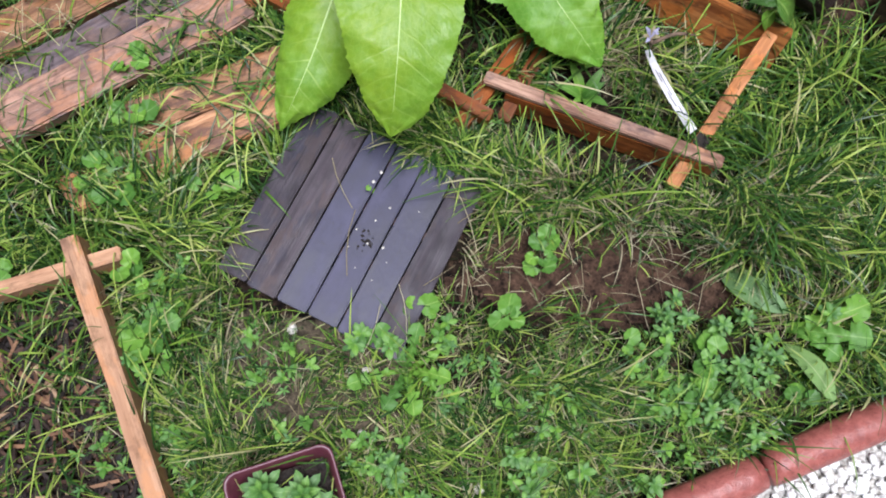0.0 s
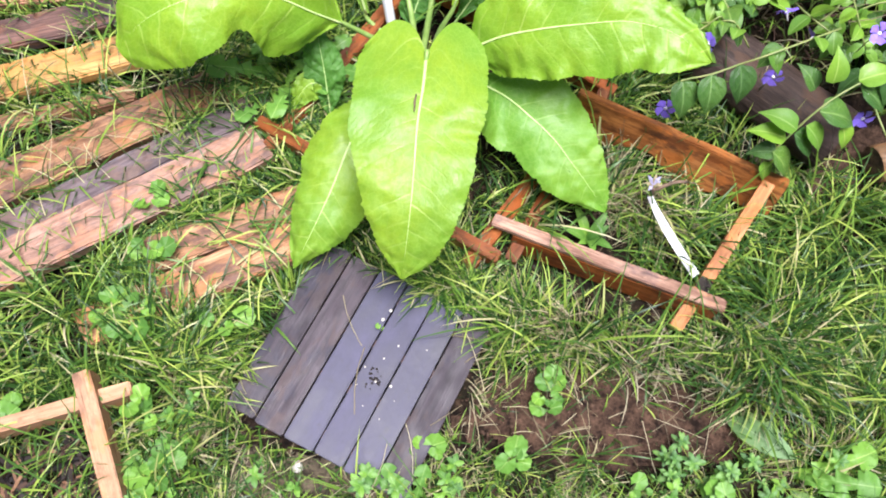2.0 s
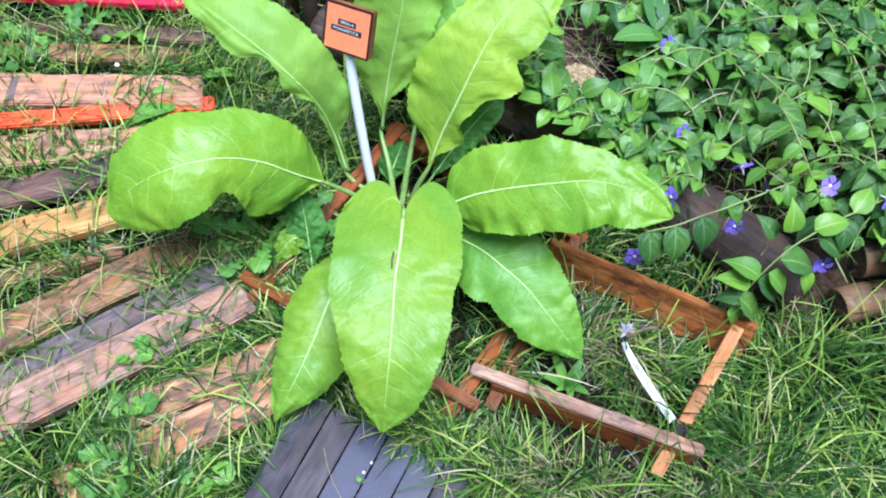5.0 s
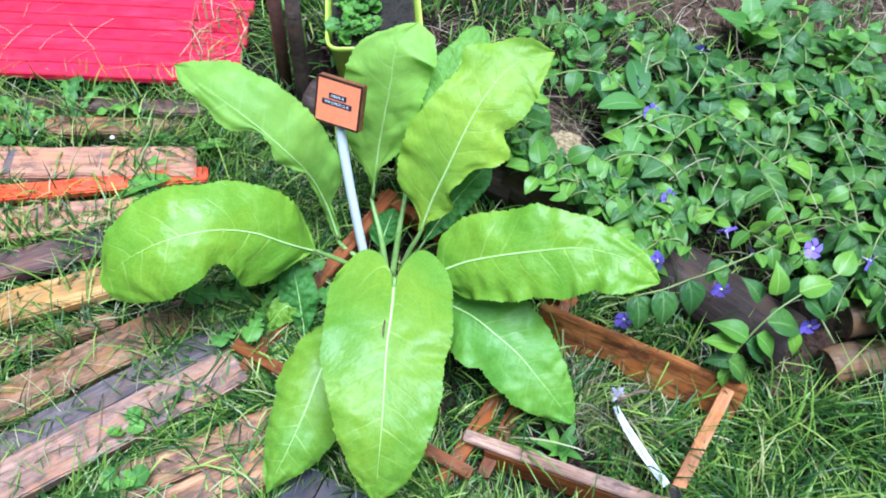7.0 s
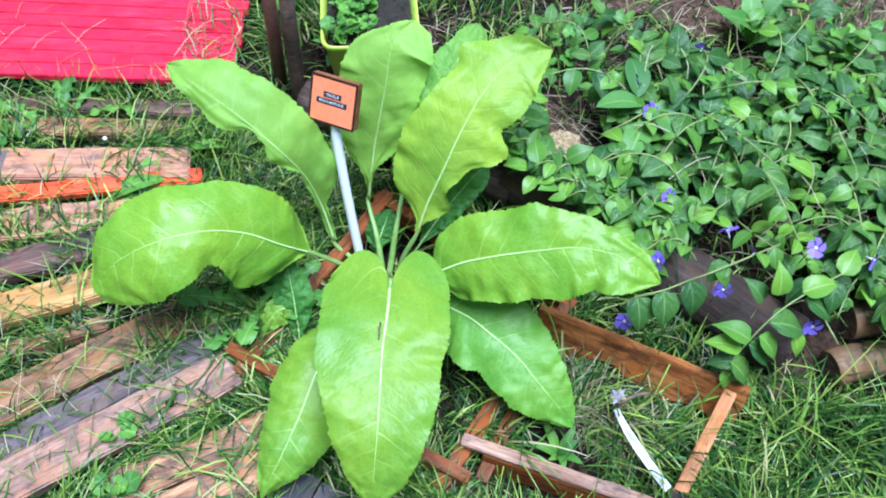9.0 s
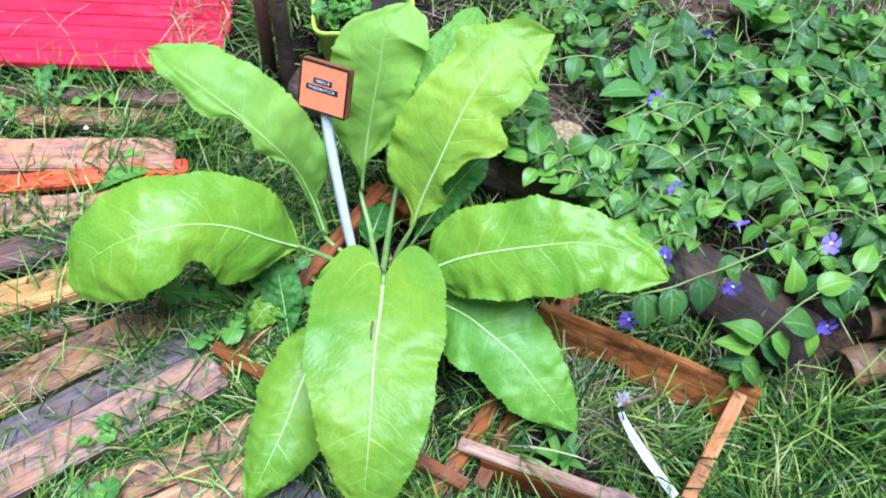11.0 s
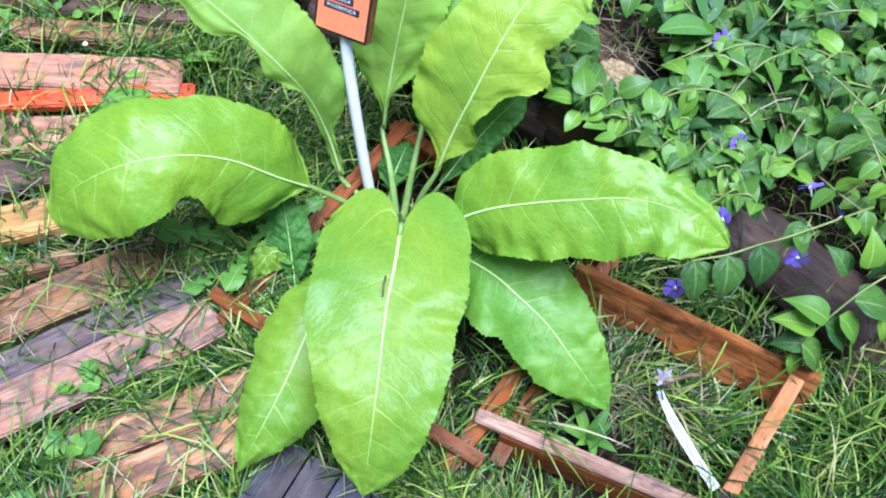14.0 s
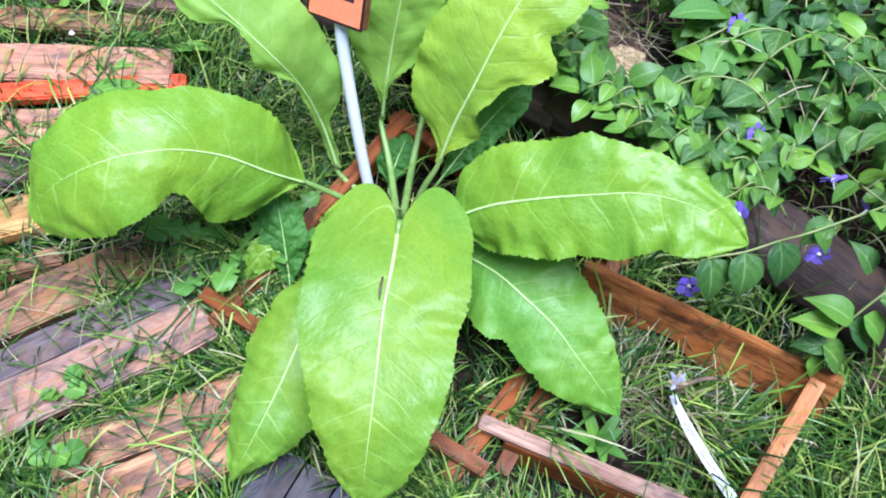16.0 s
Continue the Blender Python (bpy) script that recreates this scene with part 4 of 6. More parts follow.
for k in range(9):
    a = rng.uniform(0, 6.28)
    p = Vector((0.416, 0.966, 0.096))
    q = p + Vector((0.014 * math.cos(a), 0.014 * math.sin(a), rng.uniform(0.004, 0.018)))
    part("petal", ribbon([p, p.lerp(q, 0.5) + Vector((0, 0, 0.004)), q], [0.0012, 0.0032, 0.0006], M_FADED if k % 3 else M_DRY, thick=0.0004), stalk)

bm = bmesh.new()
bmesh.ops.create_icosphere(bm, subdivisions=5, radius=0.034)
for v in bm.verts:
    q = v.co / 0.034
    k = 1 + 0.35 * noise.noise(q * 1.3) + 0.22 * noise.noise(q * 4.0 + Vector((3, 0, 0))) + 0.12 * noise.noise(q * 11.0)
    v.co = Vector((v.co.x * k * 1.15, v.co.y * k, v.co.z * k * 0.7))
clod_me = bpy.data.meshes.new("clod")
bm.to_mesh(clod_me)
bm.free()
clod_me.materials.append(M_TAN_STONE)
clod = new("pale_clod", clod_me)
clod.location = (0.305, 1.452, land(0.305, 1.452) + 0.030)
tagged(clod, "pale crumbly clod of straw and sand on the bed", "clod")


# ---- the large-leaved plant ----
def blade(mid, wl, wr, mat, seed, up=(0, -0.5, 0.85), droop=0.12, ruffle=0.010, lobe=0.0, blunt=False, wave=0.07, nu=114, nv=24, teeth=0.0042):
    """A broad leaf blade along the curve mid; wl and wr are its half widths from base to tip. Returns the mesh, its midrib line and its normals."""
    c = spline(mid, nu + 1)
    seg = np.r_[0, np.cumsum(np.linalg.norm(np.diff(c, axis=0), axis=1))]
    s_even = np.linspace(0, seg[-1], nu + 1)
    c = np.array([np.interp(s_even, seg, c[:, k]) for k in range(3)]).T
    t = np.gradient(c, axis=0)
    t /= np.linalg.norm(t, axis=1)[:, None]
    upv = np.array(up)
    n = upv - (t @ upv)[:, None] * t
    n /= np.linalg.norm(n, axis=1)[:, None]
    side = np.cross(t, n)
    span = float(s_even[-1])
    st = np.linspace(0, 1, len(wl))
    fine = np.linspace(0, 1, 15 * (len(wl) - 1) + 1)
    wl, wr = (np.maximum(spline([(a, b) for a, b in zip(st, w)], len(fine))[:, 1], 0) for w in (wl, wr))
    if blunt:
        k = fine > 1 - 1 / 7
        f = np.clip(1 - ((fine[k] - 6 / 7) * 7) ** 2.2, 0, 1) ** 0.6
        for w in (wl, wr):
            w[k] = w[np.argmax(k)] * f
    vs, uv = [], []
    for i in range(nu + 1):
        s = i / nu
        soft = min(1.0, (1 - s) * 9) ** 0.6
        prev = np.interp(s, fine, wl), np.interp(s, fine, wr)
        for j in range(nv + 1):
            v = 2 * j / nv - 1
            w = max(prev[0] if v < 0 else prev[1], 0.0004)
            a = abs(v)
            ph = noise.noise(Vector((s * 7.0, math.copysign(3, v), seed * 5.7))) + 0.45 * noise.noise(Vector((s * 15.0, math.copysign(7, v), seed * 3.1)))
            e = 1 + (wave * noise.noise(Vector((s * 13.0, math.copysign(2, v), seed * 2.3))) * a ** 2 + teeth / w * noise.noise(Vector((s * 160, math.copysign(5, v), seed))) * a ** 6)
            lift = 0.10 * a * w - droop * w * a * a * 1.4 + 1.4 * ruffle * ph * a ** 1.8 * soft * min(1, s * 8) + (0.0058 * noise.noise(Vector((s * 9, v * 2, seed + 4))) + 0.0018 * noise.noise(Vector((s * 22, v * 4, seed)))) * (1 - (1 - a) ** 4)
            back = -lobe * math.sin(math.pi * 0.88 * a ** 0.8) * max(0.0, 1 - s * 4.5) ** 1.3
            rise = (s - 0.19 * (4 * a * w / span) ** 1.25) * 10 + (0.43 if v > 0 else 0)
            lift += 0.0003 * (abs(math.sin(math.pi * rise)) - 0.5) * min(1, a * 3) * min(1, (1 - a) * 4) * min(1, w / 0.04)
            p = c[i] + side[i] * (v * w * e) + n[i] * lift + t[i] * back
            vs.append(p)
            uv.append((s, 0.5 + 2 * v * w / span))
    fs = [(i * (nv + 1) + j, i * (nv + 1) + j + 1, (i + 1) * (nv + 1) + j + 1, (i + 1) * (nv + 1) + j) for i in range(nu) for j in range(nv)]
    return mesh_of("blade", vs, fs, mat, uv), c, n


CROWN = Vector((0.008, 1.175, 0.0))
plant = holder("large_leaved_plant", CROWN)
tagged(plant, "young perennial with huge bright green oval leaves in a lath frame", "plant")
def grow(kind, mid, wl, wr, mat, droop, ruffle, lobe=0.0, blunt=False, wave=0.03):
    """One leaf of the plant with its midrib and stalk; mid runs from base to tip, wl and wr are half widths to the two sides."""
    k = len([o for o in plant.children if o.name.startswith("leaf")])
    me, c, n = blade(mid, wl, wr, mat, k + 1.0, droop=droop, ruffle=ruffle, lobe=lobe, wave=wave, blunt=blunt)
    leaf = part("leaf", me, plant)
    big = k < 8 or kind == "back_second"
    r0 = (0.0020 if kind == "front_right" else 0.0027) if big else 0.0014
    rib = [c[i] + n[i] * 0.0001 for i in range(0, 103, 3)]
    part("midrib", tube(rib, [r0 * (1 - i / len(rib)) ** 1.25 + 0.0001 for i in range(len(rib))], M_RIB, "midrib", 6, 0.45), leaf, None, "pale cream-green midrib")
    b = Vector(c[0])
    out = Vector((b.x - CROWN.x, b.y - CROWN.y, 0))
    foot = CROWN + out.normalized() * 0.018 + Vector((0, 0, -0.01))
    tdir = Vector(c[3] - c[0]).normalized()
    pts = spline([foot, foot.lerp(b, 0.45) + Vector((0, 0, 0.02 if b.z > 0.08 else 0.005)), b - tdir * 0.012, Vector(c[3]) - Vector(n[3]) * 0.0015], 14)
    r1 = 0.0064 if big else 0.0034
    part("petiole", tube(pts, [r1 - (r1 - r0) * i / 13 for i in range(14)], M_PETIOLE, "petiole", 8, 0.8), leaf, None, "thick pale green leaf stalk")


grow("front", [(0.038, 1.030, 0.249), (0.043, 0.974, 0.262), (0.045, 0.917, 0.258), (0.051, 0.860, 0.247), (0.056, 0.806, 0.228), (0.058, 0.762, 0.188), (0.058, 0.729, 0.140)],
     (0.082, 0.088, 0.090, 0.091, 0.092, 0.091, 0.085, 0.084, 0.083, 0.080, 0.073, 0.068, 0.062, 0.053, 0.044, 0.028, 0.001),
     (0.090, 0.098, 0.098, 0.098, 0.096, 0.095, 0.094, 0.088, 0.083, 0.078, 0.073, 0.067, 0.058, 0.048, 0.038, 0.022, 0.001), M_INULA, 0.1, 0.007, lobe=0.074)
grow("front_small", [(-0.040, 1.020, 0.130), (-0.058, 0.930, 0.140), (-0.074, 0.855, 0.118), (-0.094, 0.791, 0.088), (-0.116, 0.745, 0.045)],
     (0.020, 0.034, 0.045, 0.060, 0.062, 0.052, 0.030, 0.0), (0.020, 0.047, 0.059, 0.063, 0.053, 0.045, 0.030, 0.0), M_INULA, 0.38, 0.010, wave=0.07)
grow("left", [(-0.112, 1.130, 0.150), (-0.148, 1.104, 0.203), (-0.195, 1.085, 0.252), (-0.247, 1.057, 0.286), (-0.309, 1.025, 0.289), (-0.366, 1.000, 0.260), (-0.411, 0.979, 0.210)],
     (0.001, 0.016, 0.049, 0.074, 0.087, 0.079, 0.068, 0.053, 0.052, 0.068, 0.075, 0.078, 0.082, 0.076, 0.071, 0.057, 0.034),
     (0.004, 0.042, 0.062, 0.068, 0.074, 0.075, 0.078, 0.077, 0.076, 0.080, 0.081, 0.080, 0.074, 0.064, 0.054, 0.032, 0.007), M_INULA_LIT, 0.25, 0.006)
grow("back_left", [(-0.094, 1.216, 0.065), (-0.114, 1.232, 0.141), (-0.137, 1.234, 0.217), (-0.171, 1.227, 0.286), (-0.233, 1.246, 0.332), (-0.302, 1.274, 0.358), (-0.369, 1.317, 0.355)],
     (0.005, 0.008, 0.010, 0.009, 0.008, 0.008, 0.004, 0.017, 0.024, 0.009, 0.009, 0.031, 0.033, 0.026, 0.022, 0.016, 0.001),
     (0.006, 0.007, 0.008, 0.013, 0.041, 0.056, 0.062, 0.070, 0.073, 0.075, 0.074, 0.072, 0.065, 0.063, 0.049, 0.028, 0.003), M_INULA_LIT_MATT, 0.2, 0.011)
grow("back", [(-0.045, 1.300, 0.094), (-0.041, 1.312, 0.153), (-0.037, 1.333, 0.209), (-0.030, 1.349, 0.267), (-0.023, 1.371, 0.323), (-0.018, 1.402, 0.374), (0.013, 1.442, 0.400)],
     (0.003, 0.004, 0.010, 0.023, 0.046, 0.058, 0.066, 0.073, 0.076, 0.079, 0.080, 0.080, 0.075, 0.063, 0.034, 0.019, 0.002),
     (0.005, 0.004, 0.004, 0.006, 0.023, 0.037, 0.042, 0.047, 0.052, 0.056, 0.059, 0.062, 0.068, 0.070, 0.071, 0.064, 0.034), M_INULA_LIT_MATT, 0.1, 0.005)
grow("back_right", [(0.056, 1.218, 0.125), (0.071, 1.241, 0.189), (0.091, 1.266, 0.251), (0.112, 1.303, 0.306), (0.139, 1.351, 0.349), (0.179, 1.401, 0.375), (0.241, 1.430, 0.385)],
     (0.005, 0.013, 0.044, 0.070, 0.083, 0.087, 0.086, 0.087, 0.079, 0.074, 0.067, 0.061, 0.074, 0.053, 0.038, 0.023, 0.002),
     (0.005, 0.008, 0.030, 0.040, 0.022, 0.032, 0.042, 0.076, 0.084, 0.060, 0.067, 0.073, 0.071, 0.068, 0.065, 0.037, 0.003), M_INULA_LIT_YELLOW, 0.08, 0.014)
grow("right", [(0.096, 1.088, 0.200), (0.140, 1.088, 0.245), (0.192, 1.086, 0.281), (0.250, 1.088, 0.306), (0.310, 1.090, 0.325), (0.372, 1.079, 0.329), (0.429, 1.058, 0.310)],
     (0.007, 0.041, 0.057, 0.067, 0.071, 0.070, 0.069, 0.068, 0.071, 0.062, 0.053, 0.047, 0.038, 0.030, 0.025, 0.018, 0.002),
     (0.006, 0.048, 0.059, 0.063, 0.066, 0.071, 0.074, 0.071, 0.071, 0.077, 0.073, 0.069, 0.059, 0.057, 0.054, 0.035, 0.003), M_INULA_LIT, 0.15, 0.010)
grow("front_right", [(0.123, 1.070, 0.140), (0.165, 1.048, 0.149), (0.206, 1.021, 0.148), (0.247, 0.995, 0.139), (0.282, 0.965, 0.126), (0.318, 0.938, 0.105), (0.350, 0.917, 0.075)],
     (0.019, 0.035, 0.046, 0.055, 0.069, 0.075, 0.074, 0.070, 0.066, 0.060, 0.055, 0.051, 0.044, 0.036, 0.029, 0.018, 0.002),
     (0.007, 0.047, 0.067, 0.069, 0.072, 0.071, 0.061, 0.062, 0.065, 0.065, 0.060, 0.060, 0.052, 0.042, 0.033, 0.018, 0.002), M_INULA_SHADED, 0.15, 0.006)
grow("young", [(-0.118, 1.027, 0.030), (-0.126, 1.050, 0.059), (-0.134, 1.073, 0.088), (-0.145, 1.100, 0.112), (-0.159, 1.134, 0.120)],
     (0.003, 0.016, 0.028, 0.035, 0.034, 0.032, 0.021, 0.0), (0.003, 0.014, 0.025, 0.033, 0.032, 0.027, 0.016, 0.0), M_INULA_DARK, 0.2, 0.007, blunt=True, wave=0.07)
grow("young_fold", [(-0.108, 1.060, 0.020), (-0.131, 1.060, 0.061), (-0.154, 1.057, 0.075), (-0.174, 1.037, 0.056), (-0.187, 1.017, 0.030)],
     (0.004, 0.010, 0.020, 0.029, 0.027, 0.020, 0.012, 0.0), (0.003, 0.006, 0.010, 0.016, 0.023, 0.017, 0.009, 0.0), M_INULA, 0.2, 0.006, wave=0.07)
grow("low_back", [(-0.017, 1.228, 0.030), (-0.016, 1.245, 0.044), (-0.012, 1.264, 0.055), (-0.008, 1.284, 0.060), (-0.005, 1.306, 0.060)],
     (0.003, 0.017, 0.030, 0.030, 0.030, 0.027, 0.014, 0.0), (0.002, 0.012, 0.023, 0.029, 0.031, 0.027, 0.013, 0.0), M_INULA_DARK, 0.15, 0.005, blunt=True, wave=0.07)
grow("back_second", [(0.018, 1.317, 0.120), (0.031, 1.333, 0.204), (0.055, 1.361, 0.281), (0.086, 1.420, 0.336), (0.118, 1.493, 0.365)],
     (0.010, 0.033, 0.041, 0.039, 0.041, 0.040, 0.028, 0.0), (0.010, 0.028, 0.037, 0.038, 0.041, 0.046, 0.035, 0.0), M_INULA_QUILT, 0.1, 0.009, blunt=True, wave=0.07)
# dark stand-in for the shaded underside fold of the back right leaf
grow("shaded_fold", [(0.063, 1.226, 0.080), (0.086, 1.262, 0.104), (0.111, 1.292, 0.133), (0.138, 1.325, 0.156), (0.168, 1.361, 0.170)],
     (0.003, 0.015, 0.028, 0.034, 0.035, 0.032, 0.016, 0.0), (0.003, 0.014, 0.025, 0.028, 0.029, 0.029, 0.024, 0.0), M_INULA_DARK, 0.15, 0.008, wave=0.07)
twig = new("plant_scrap", tube([(0.036, 0.957, 0.2640), (0.036, 0.945, 0.2652), (0.038, 0.930, 0.2645)], [0.0011, 0.0016, 0.0008], M_TWIG, "scrap", 6))
tagged(twig, "dark scrap of dead stalk stuck on the broad front leaf", "plant scrap")


# ---- small leaves of several kinds ----
def small_leaf(length, width, mat, fold=0.25, curl=0.15, point=1.6, n=6, belly=0.42, name="leaf"):
    """A pointed leaf from the origin along +x."""
    vs, uv, fs = [], [], []
    for i in range(n + 1):
        s = i / n
        w = width / 2 * (math.sin(math.pi * s ** (math.log(0.5) / math.log(belly))) ** (0.6 if s < belly else point * 0.55)) if 0 < s < 1 else 0.0
        for v in (-1, -0.5, 0, 0.5, 1):
            a = abs(v)
            vs.append((length * s, v * w, length * (curl * math.sin(math.pi * s * 0.8) - 1.1 * curl * s * s) + fold * a * w - 0.5 * fold * a * a * w))
            uv.append((s, (v + 1) / 2))
    for i in range(n):
        for j in range(4):
            fs.append((5 * i + j, 5 * i + j + 1, 5 * i + 6 + j, 5 * i + 5 + j))
    return mesh_of(name, vs, fs, mat, uv)


def round_leaf(r, mat, scallop=9, depth=0.10, cup=0.25):
    """A scalloped round leaf with a notch at its stalk, centred on the stalk's end."""
    vs, uv = [(0, 0, 0)], [(0.5, 0.5)]
    m = 54
    rings = 3
    for k in range(1, rings + 1):
        for i in range(m + 1):
            a = math.pi * (-0.90 + 1.80 * i / m)
            e = 1 + (depth * (abs(math.sin(a * scallop / 2)) - 0.6) if k == rings else 0)
            q = r * k / rings * e
            vs.append((q * math.cos(a) + 0.25 * r * k / rings, q * math.sin(a), cup * r * (k / rings) ** 2 * 0.6 + 0.08 * r * math.sin(a * 5) * (k / rings) ** 2))
            uv.append((0.5 + 0.5 * k / rings * math.cos(a), 0.5 + 0.5 * k / rings * math.sin(a)))
    fs = [(0, 1 + i, 2 + i) for i in range(m)]
    for k in range(rings - 1):
        b = 1 + k * (m + 1)
        fs += [(b + i, b + m + 1 + i, b + m + 2 + i, b + 1 + i) for i in range(m)]
    return mesh_of("leaf", vs, fs, mat, uv)


def lobed_leaf(length, width, mat, lobes=5):
    """A dandelion leaf, toothed along both sides."""
    n = 64
    vs, uv, fs = [], [], []
    for i in range(n + 1):
        s = i / n
        env = width / 2 * (0.25 + 0.75 * s ** 0.8) * (1 if s < 0.8 else max(0.0, 1 - ((s - 0.8) / 0.2) ** 2) ** 0.5)
        saw = (s * lobes) % 1.0
        w = max(env * (0.30 + 0.70 * (1 - saw) ** 1.3), 0.0012) if s < 0.82 else max(env, 0.0006)
        for v in (-1, -0.4, 0, 0.4, 1):
            vs.append((length * s - 0.12 * w * abs(v), v * w, length * (0.25 * math.sin(s * 2.4) - 0.10 * s) + 0.12 * abs(v) * w + 0.004 * math.sin(s * 30 + 2 * v) * abs(v)))
            uv.append((s, (v + 1) / 2))
    for i in range(n):
        for j in range(4):
            fs.append((5 * i + j, 5 * i + j + 1, 5 * i + 6 + j, 5 * i + 5 + j))
    return mesh_of("leaf", vs, fs, mat, uv)


def aim(p, az, el, roll=0.0, s=1.0):
    """The pose of a leaf at p pointing along az and el degrees."""
    return Matrix.Translation(p) @ pose(0, 0, 0, 0, 0, az) @ pose(0, 0, 0, 0, -el, 0) @ pose(0, 0, 0, roll, 0, 0) @ Matrix.Scale(s, 4)


# ---- periwinkle on the raised bed ----
rng = random.Random(77)
VL = [small_leaf(0.058, 0.036, M_VINCA, 0.5, 0.10, 1.8, 8, 0.36), small_leaf(0.064, 0.043, M_VINCA, 0.35, 0.16, 1.9, 8, 0.34), small_leaf(0.050, 0.034, M_VINCA, 0.6, 0.06, 1.7, 8, 0.38)]
VL += [small_leaf(0.056, 0.041, M_VINCA, 0.2, 0.24, 1.6, 8, 0.36), small_leaf(0.060, 0.034, M_VINCA, 0.8, 0.02, 1.9, 8, 0.34)]
VH = small_leaf(0.064, 0.044, M_VINCA, 0.5, 0.14, 2.1, 12, 0.32)
VH_NEW = small_leaf(0.064, 0.040, M_VINCA_NEW, 0.5, 0.14, 2.1, 12, 0.32)
VN = [small_leaf(0.042, 0.026, M_VINCA_NEW, 0.6, 0.06, 1.5, 8, 0.40), small_leaf(0.050, 0.034, M_VINCA_NEW, 0.4, 0.12, 1.5, 8, 0.38)]
vinca = holder("periwinkle", (0.62, 1.35, 0.10))
tagged(vinca, "dense mat of glossy dark green periwinkle with violet flowers", "ground cover plant")
stems = []
for k in range(175):
    while True:
        x, y = rng.uniform(0.16, 1.35), rng.uniform(1.12, 1.92)
        if y > edge_y(x) + 0.06 and y < 1.70 - 0.10 * abs(x - 0.8) and not (x < 0.34 and 1.40 < y < 1.60) and not (x < 0.24) and not (0.68 < x and y < 1.215):
            break
    a = rng.uniform(0, 6.28)
    if y - edge_y(x) < 0.14 and rng.random() < 0.25:
        a = math.atan2(-0.85, -0.3) + rng.uniform(-0.7, 0.7)
    L = rng.uniform(0.10, 0.24)
    z = land(x, y)
    top = rng.uniform(0.02, 0.11)
    pts = []
    for s in np.linspace(0, 1, 6):
        px_, py_ = x + L * s * math.cos(a + 0.7 * s), y + L * s * math.sin(a + 0.7 * s)
        over = max(0.0, edge_y(px_) - py_)
        base_z = max(land(px_, py_), 0.12 if over < 0.09 and px_ > 0.2 else 0.0)
        pts.append((px_, py_, base_z + 0.02 + top * math.sin(math.pi * (0.15 + 0.75 * s)) - (0.6 * over if over > 0.05 else 0)))
    stems.append((pts, rng.random() < 0.28))
# short shoots that lie on the log
for k in range(64):
    x = rng.choice((rng.uniform(0.13, 0.36), rng.uniform(0.20, 0.46), rng.uniform(0.24, 0.46)))
    y = edge_y(x) + rng.uniform(-0.015, 0.05)
    a = rng.uniform(0, 6.28)
    L = rng.uniform(0.05, 0.12)
    stems.append(([(x + L * s * math.cos(a), y + 0.6 * L * s * math.sin(a), 0.135 + 0.05 * math.sin(2.6 * s) + rng.uniform(0, 0.02)) for s in np.linspace(0, 1, 5)], rng.random() < 0.35))
# shoots that hide the near end of the log
for k in range(26):
    x = rng.uniform(0.27, 0.54)
    y = edge_y(x) + rng.uniform(-0.045, 0.02)
    a = rng.uniform(0, 6.28)
    L = rng.uniform(0.05, 0.10)
    stems.append(([(x + L * s * math.cos(a), y + 0.5 * L * s * math.sin(a), 0.150 + 0.04 * math.sin(2.6 * s) + rng.uniform(0, 0.02)) for s in np.linspace(0, 1, 5)], rng.random() < 0.3))
# two runners that trail over the log
stems.append(([(0.800, 1.200, 0.255), (0.722, 1.153, 0.243), (0.657, 1.109, 0.220), (0.625, 1.081, 0.195), (0.604, 1.058, 0.155), (0.583, 1.032, 0.115)], None))
stems.append(([(0.640, 1.200, 0.25), (0.535, 1.139, 0.238), (0.503, 1.132, 0.215), (0.465, 1.116, 0.200), (0.426, 1.107, 0.185), (0.403, 1.097, 0.165)], None))


def bare_log(p):
    """True where the log or the clod shows free of leaves."""
    if abs(p[0] - 0.302) < 0.066 and 1.385 < p[1] < 1.56:
        return True
    return 0.525 < p[0] < 0.72 and p[1] < edge_y(p[0]) + 0.035 and p[2] < 0.22


stems = [it for it in stems if it[1] is None or sum(bare_log(p) for p in it[0]) < 2]
leaves = []
for pts, fresh in stems:
    c = spline(pts, 16)
    seg = np.r_[0, np.cumsum(np.linalg.norm(np.diff(c, axis=0), axis=1))]
    q = 0.012
    turn = rng.uniform(0, 180)
    while q < (seg[-1] if fresh is not None else 0.05):
        p = Vector([np.interp(q, seg, c[:, k]) for k in range(3)])
        d = Vector([np.interp(min(q + 0.01, seg[-1]), seg, c[:, k]) - np.interp(q - 0.01, seg, c[:, k]) for k in range(3)])
        az = math.degrees(math.atan2(d.y, d.x))
        young = fresh and q > 0.45 * seg[-1]
        for sgn in (-1, 1):
            me = rng.choice(VN if young or rng.random() < 0.34 else VL)
            size = rng.choice((0.40, 0.48, 0.56, 0.64, 0.74, 0.86, 1.05))
            way = az + sgn * rng.uniform(45, 85)
            tilt = rng.uniform(-40, 32)
            if rng.random() < (0.4 if p.y - edge_y(p.x) < 0.22 else 0.15):
                way, tilt = -90 + rng.uniform(-60, 60), rng.uniform(-70, -20)
            leaves.append((me, aim(p, way, tilt, sgn * rng.uniform(-40, 30), size), p))
        q += rng.uniform(0.026, 0.042)
    if fresh is not None:
        leaves.append((rng.choice(VN), aim(c[-1], az, rng.uniform(-25, 20), 0, 0.8), Vector(c[-1])))
    part("stem", tube(c, [0.0016] * 15 + [0.0009], M_STEM, "stem", 5), vinca)
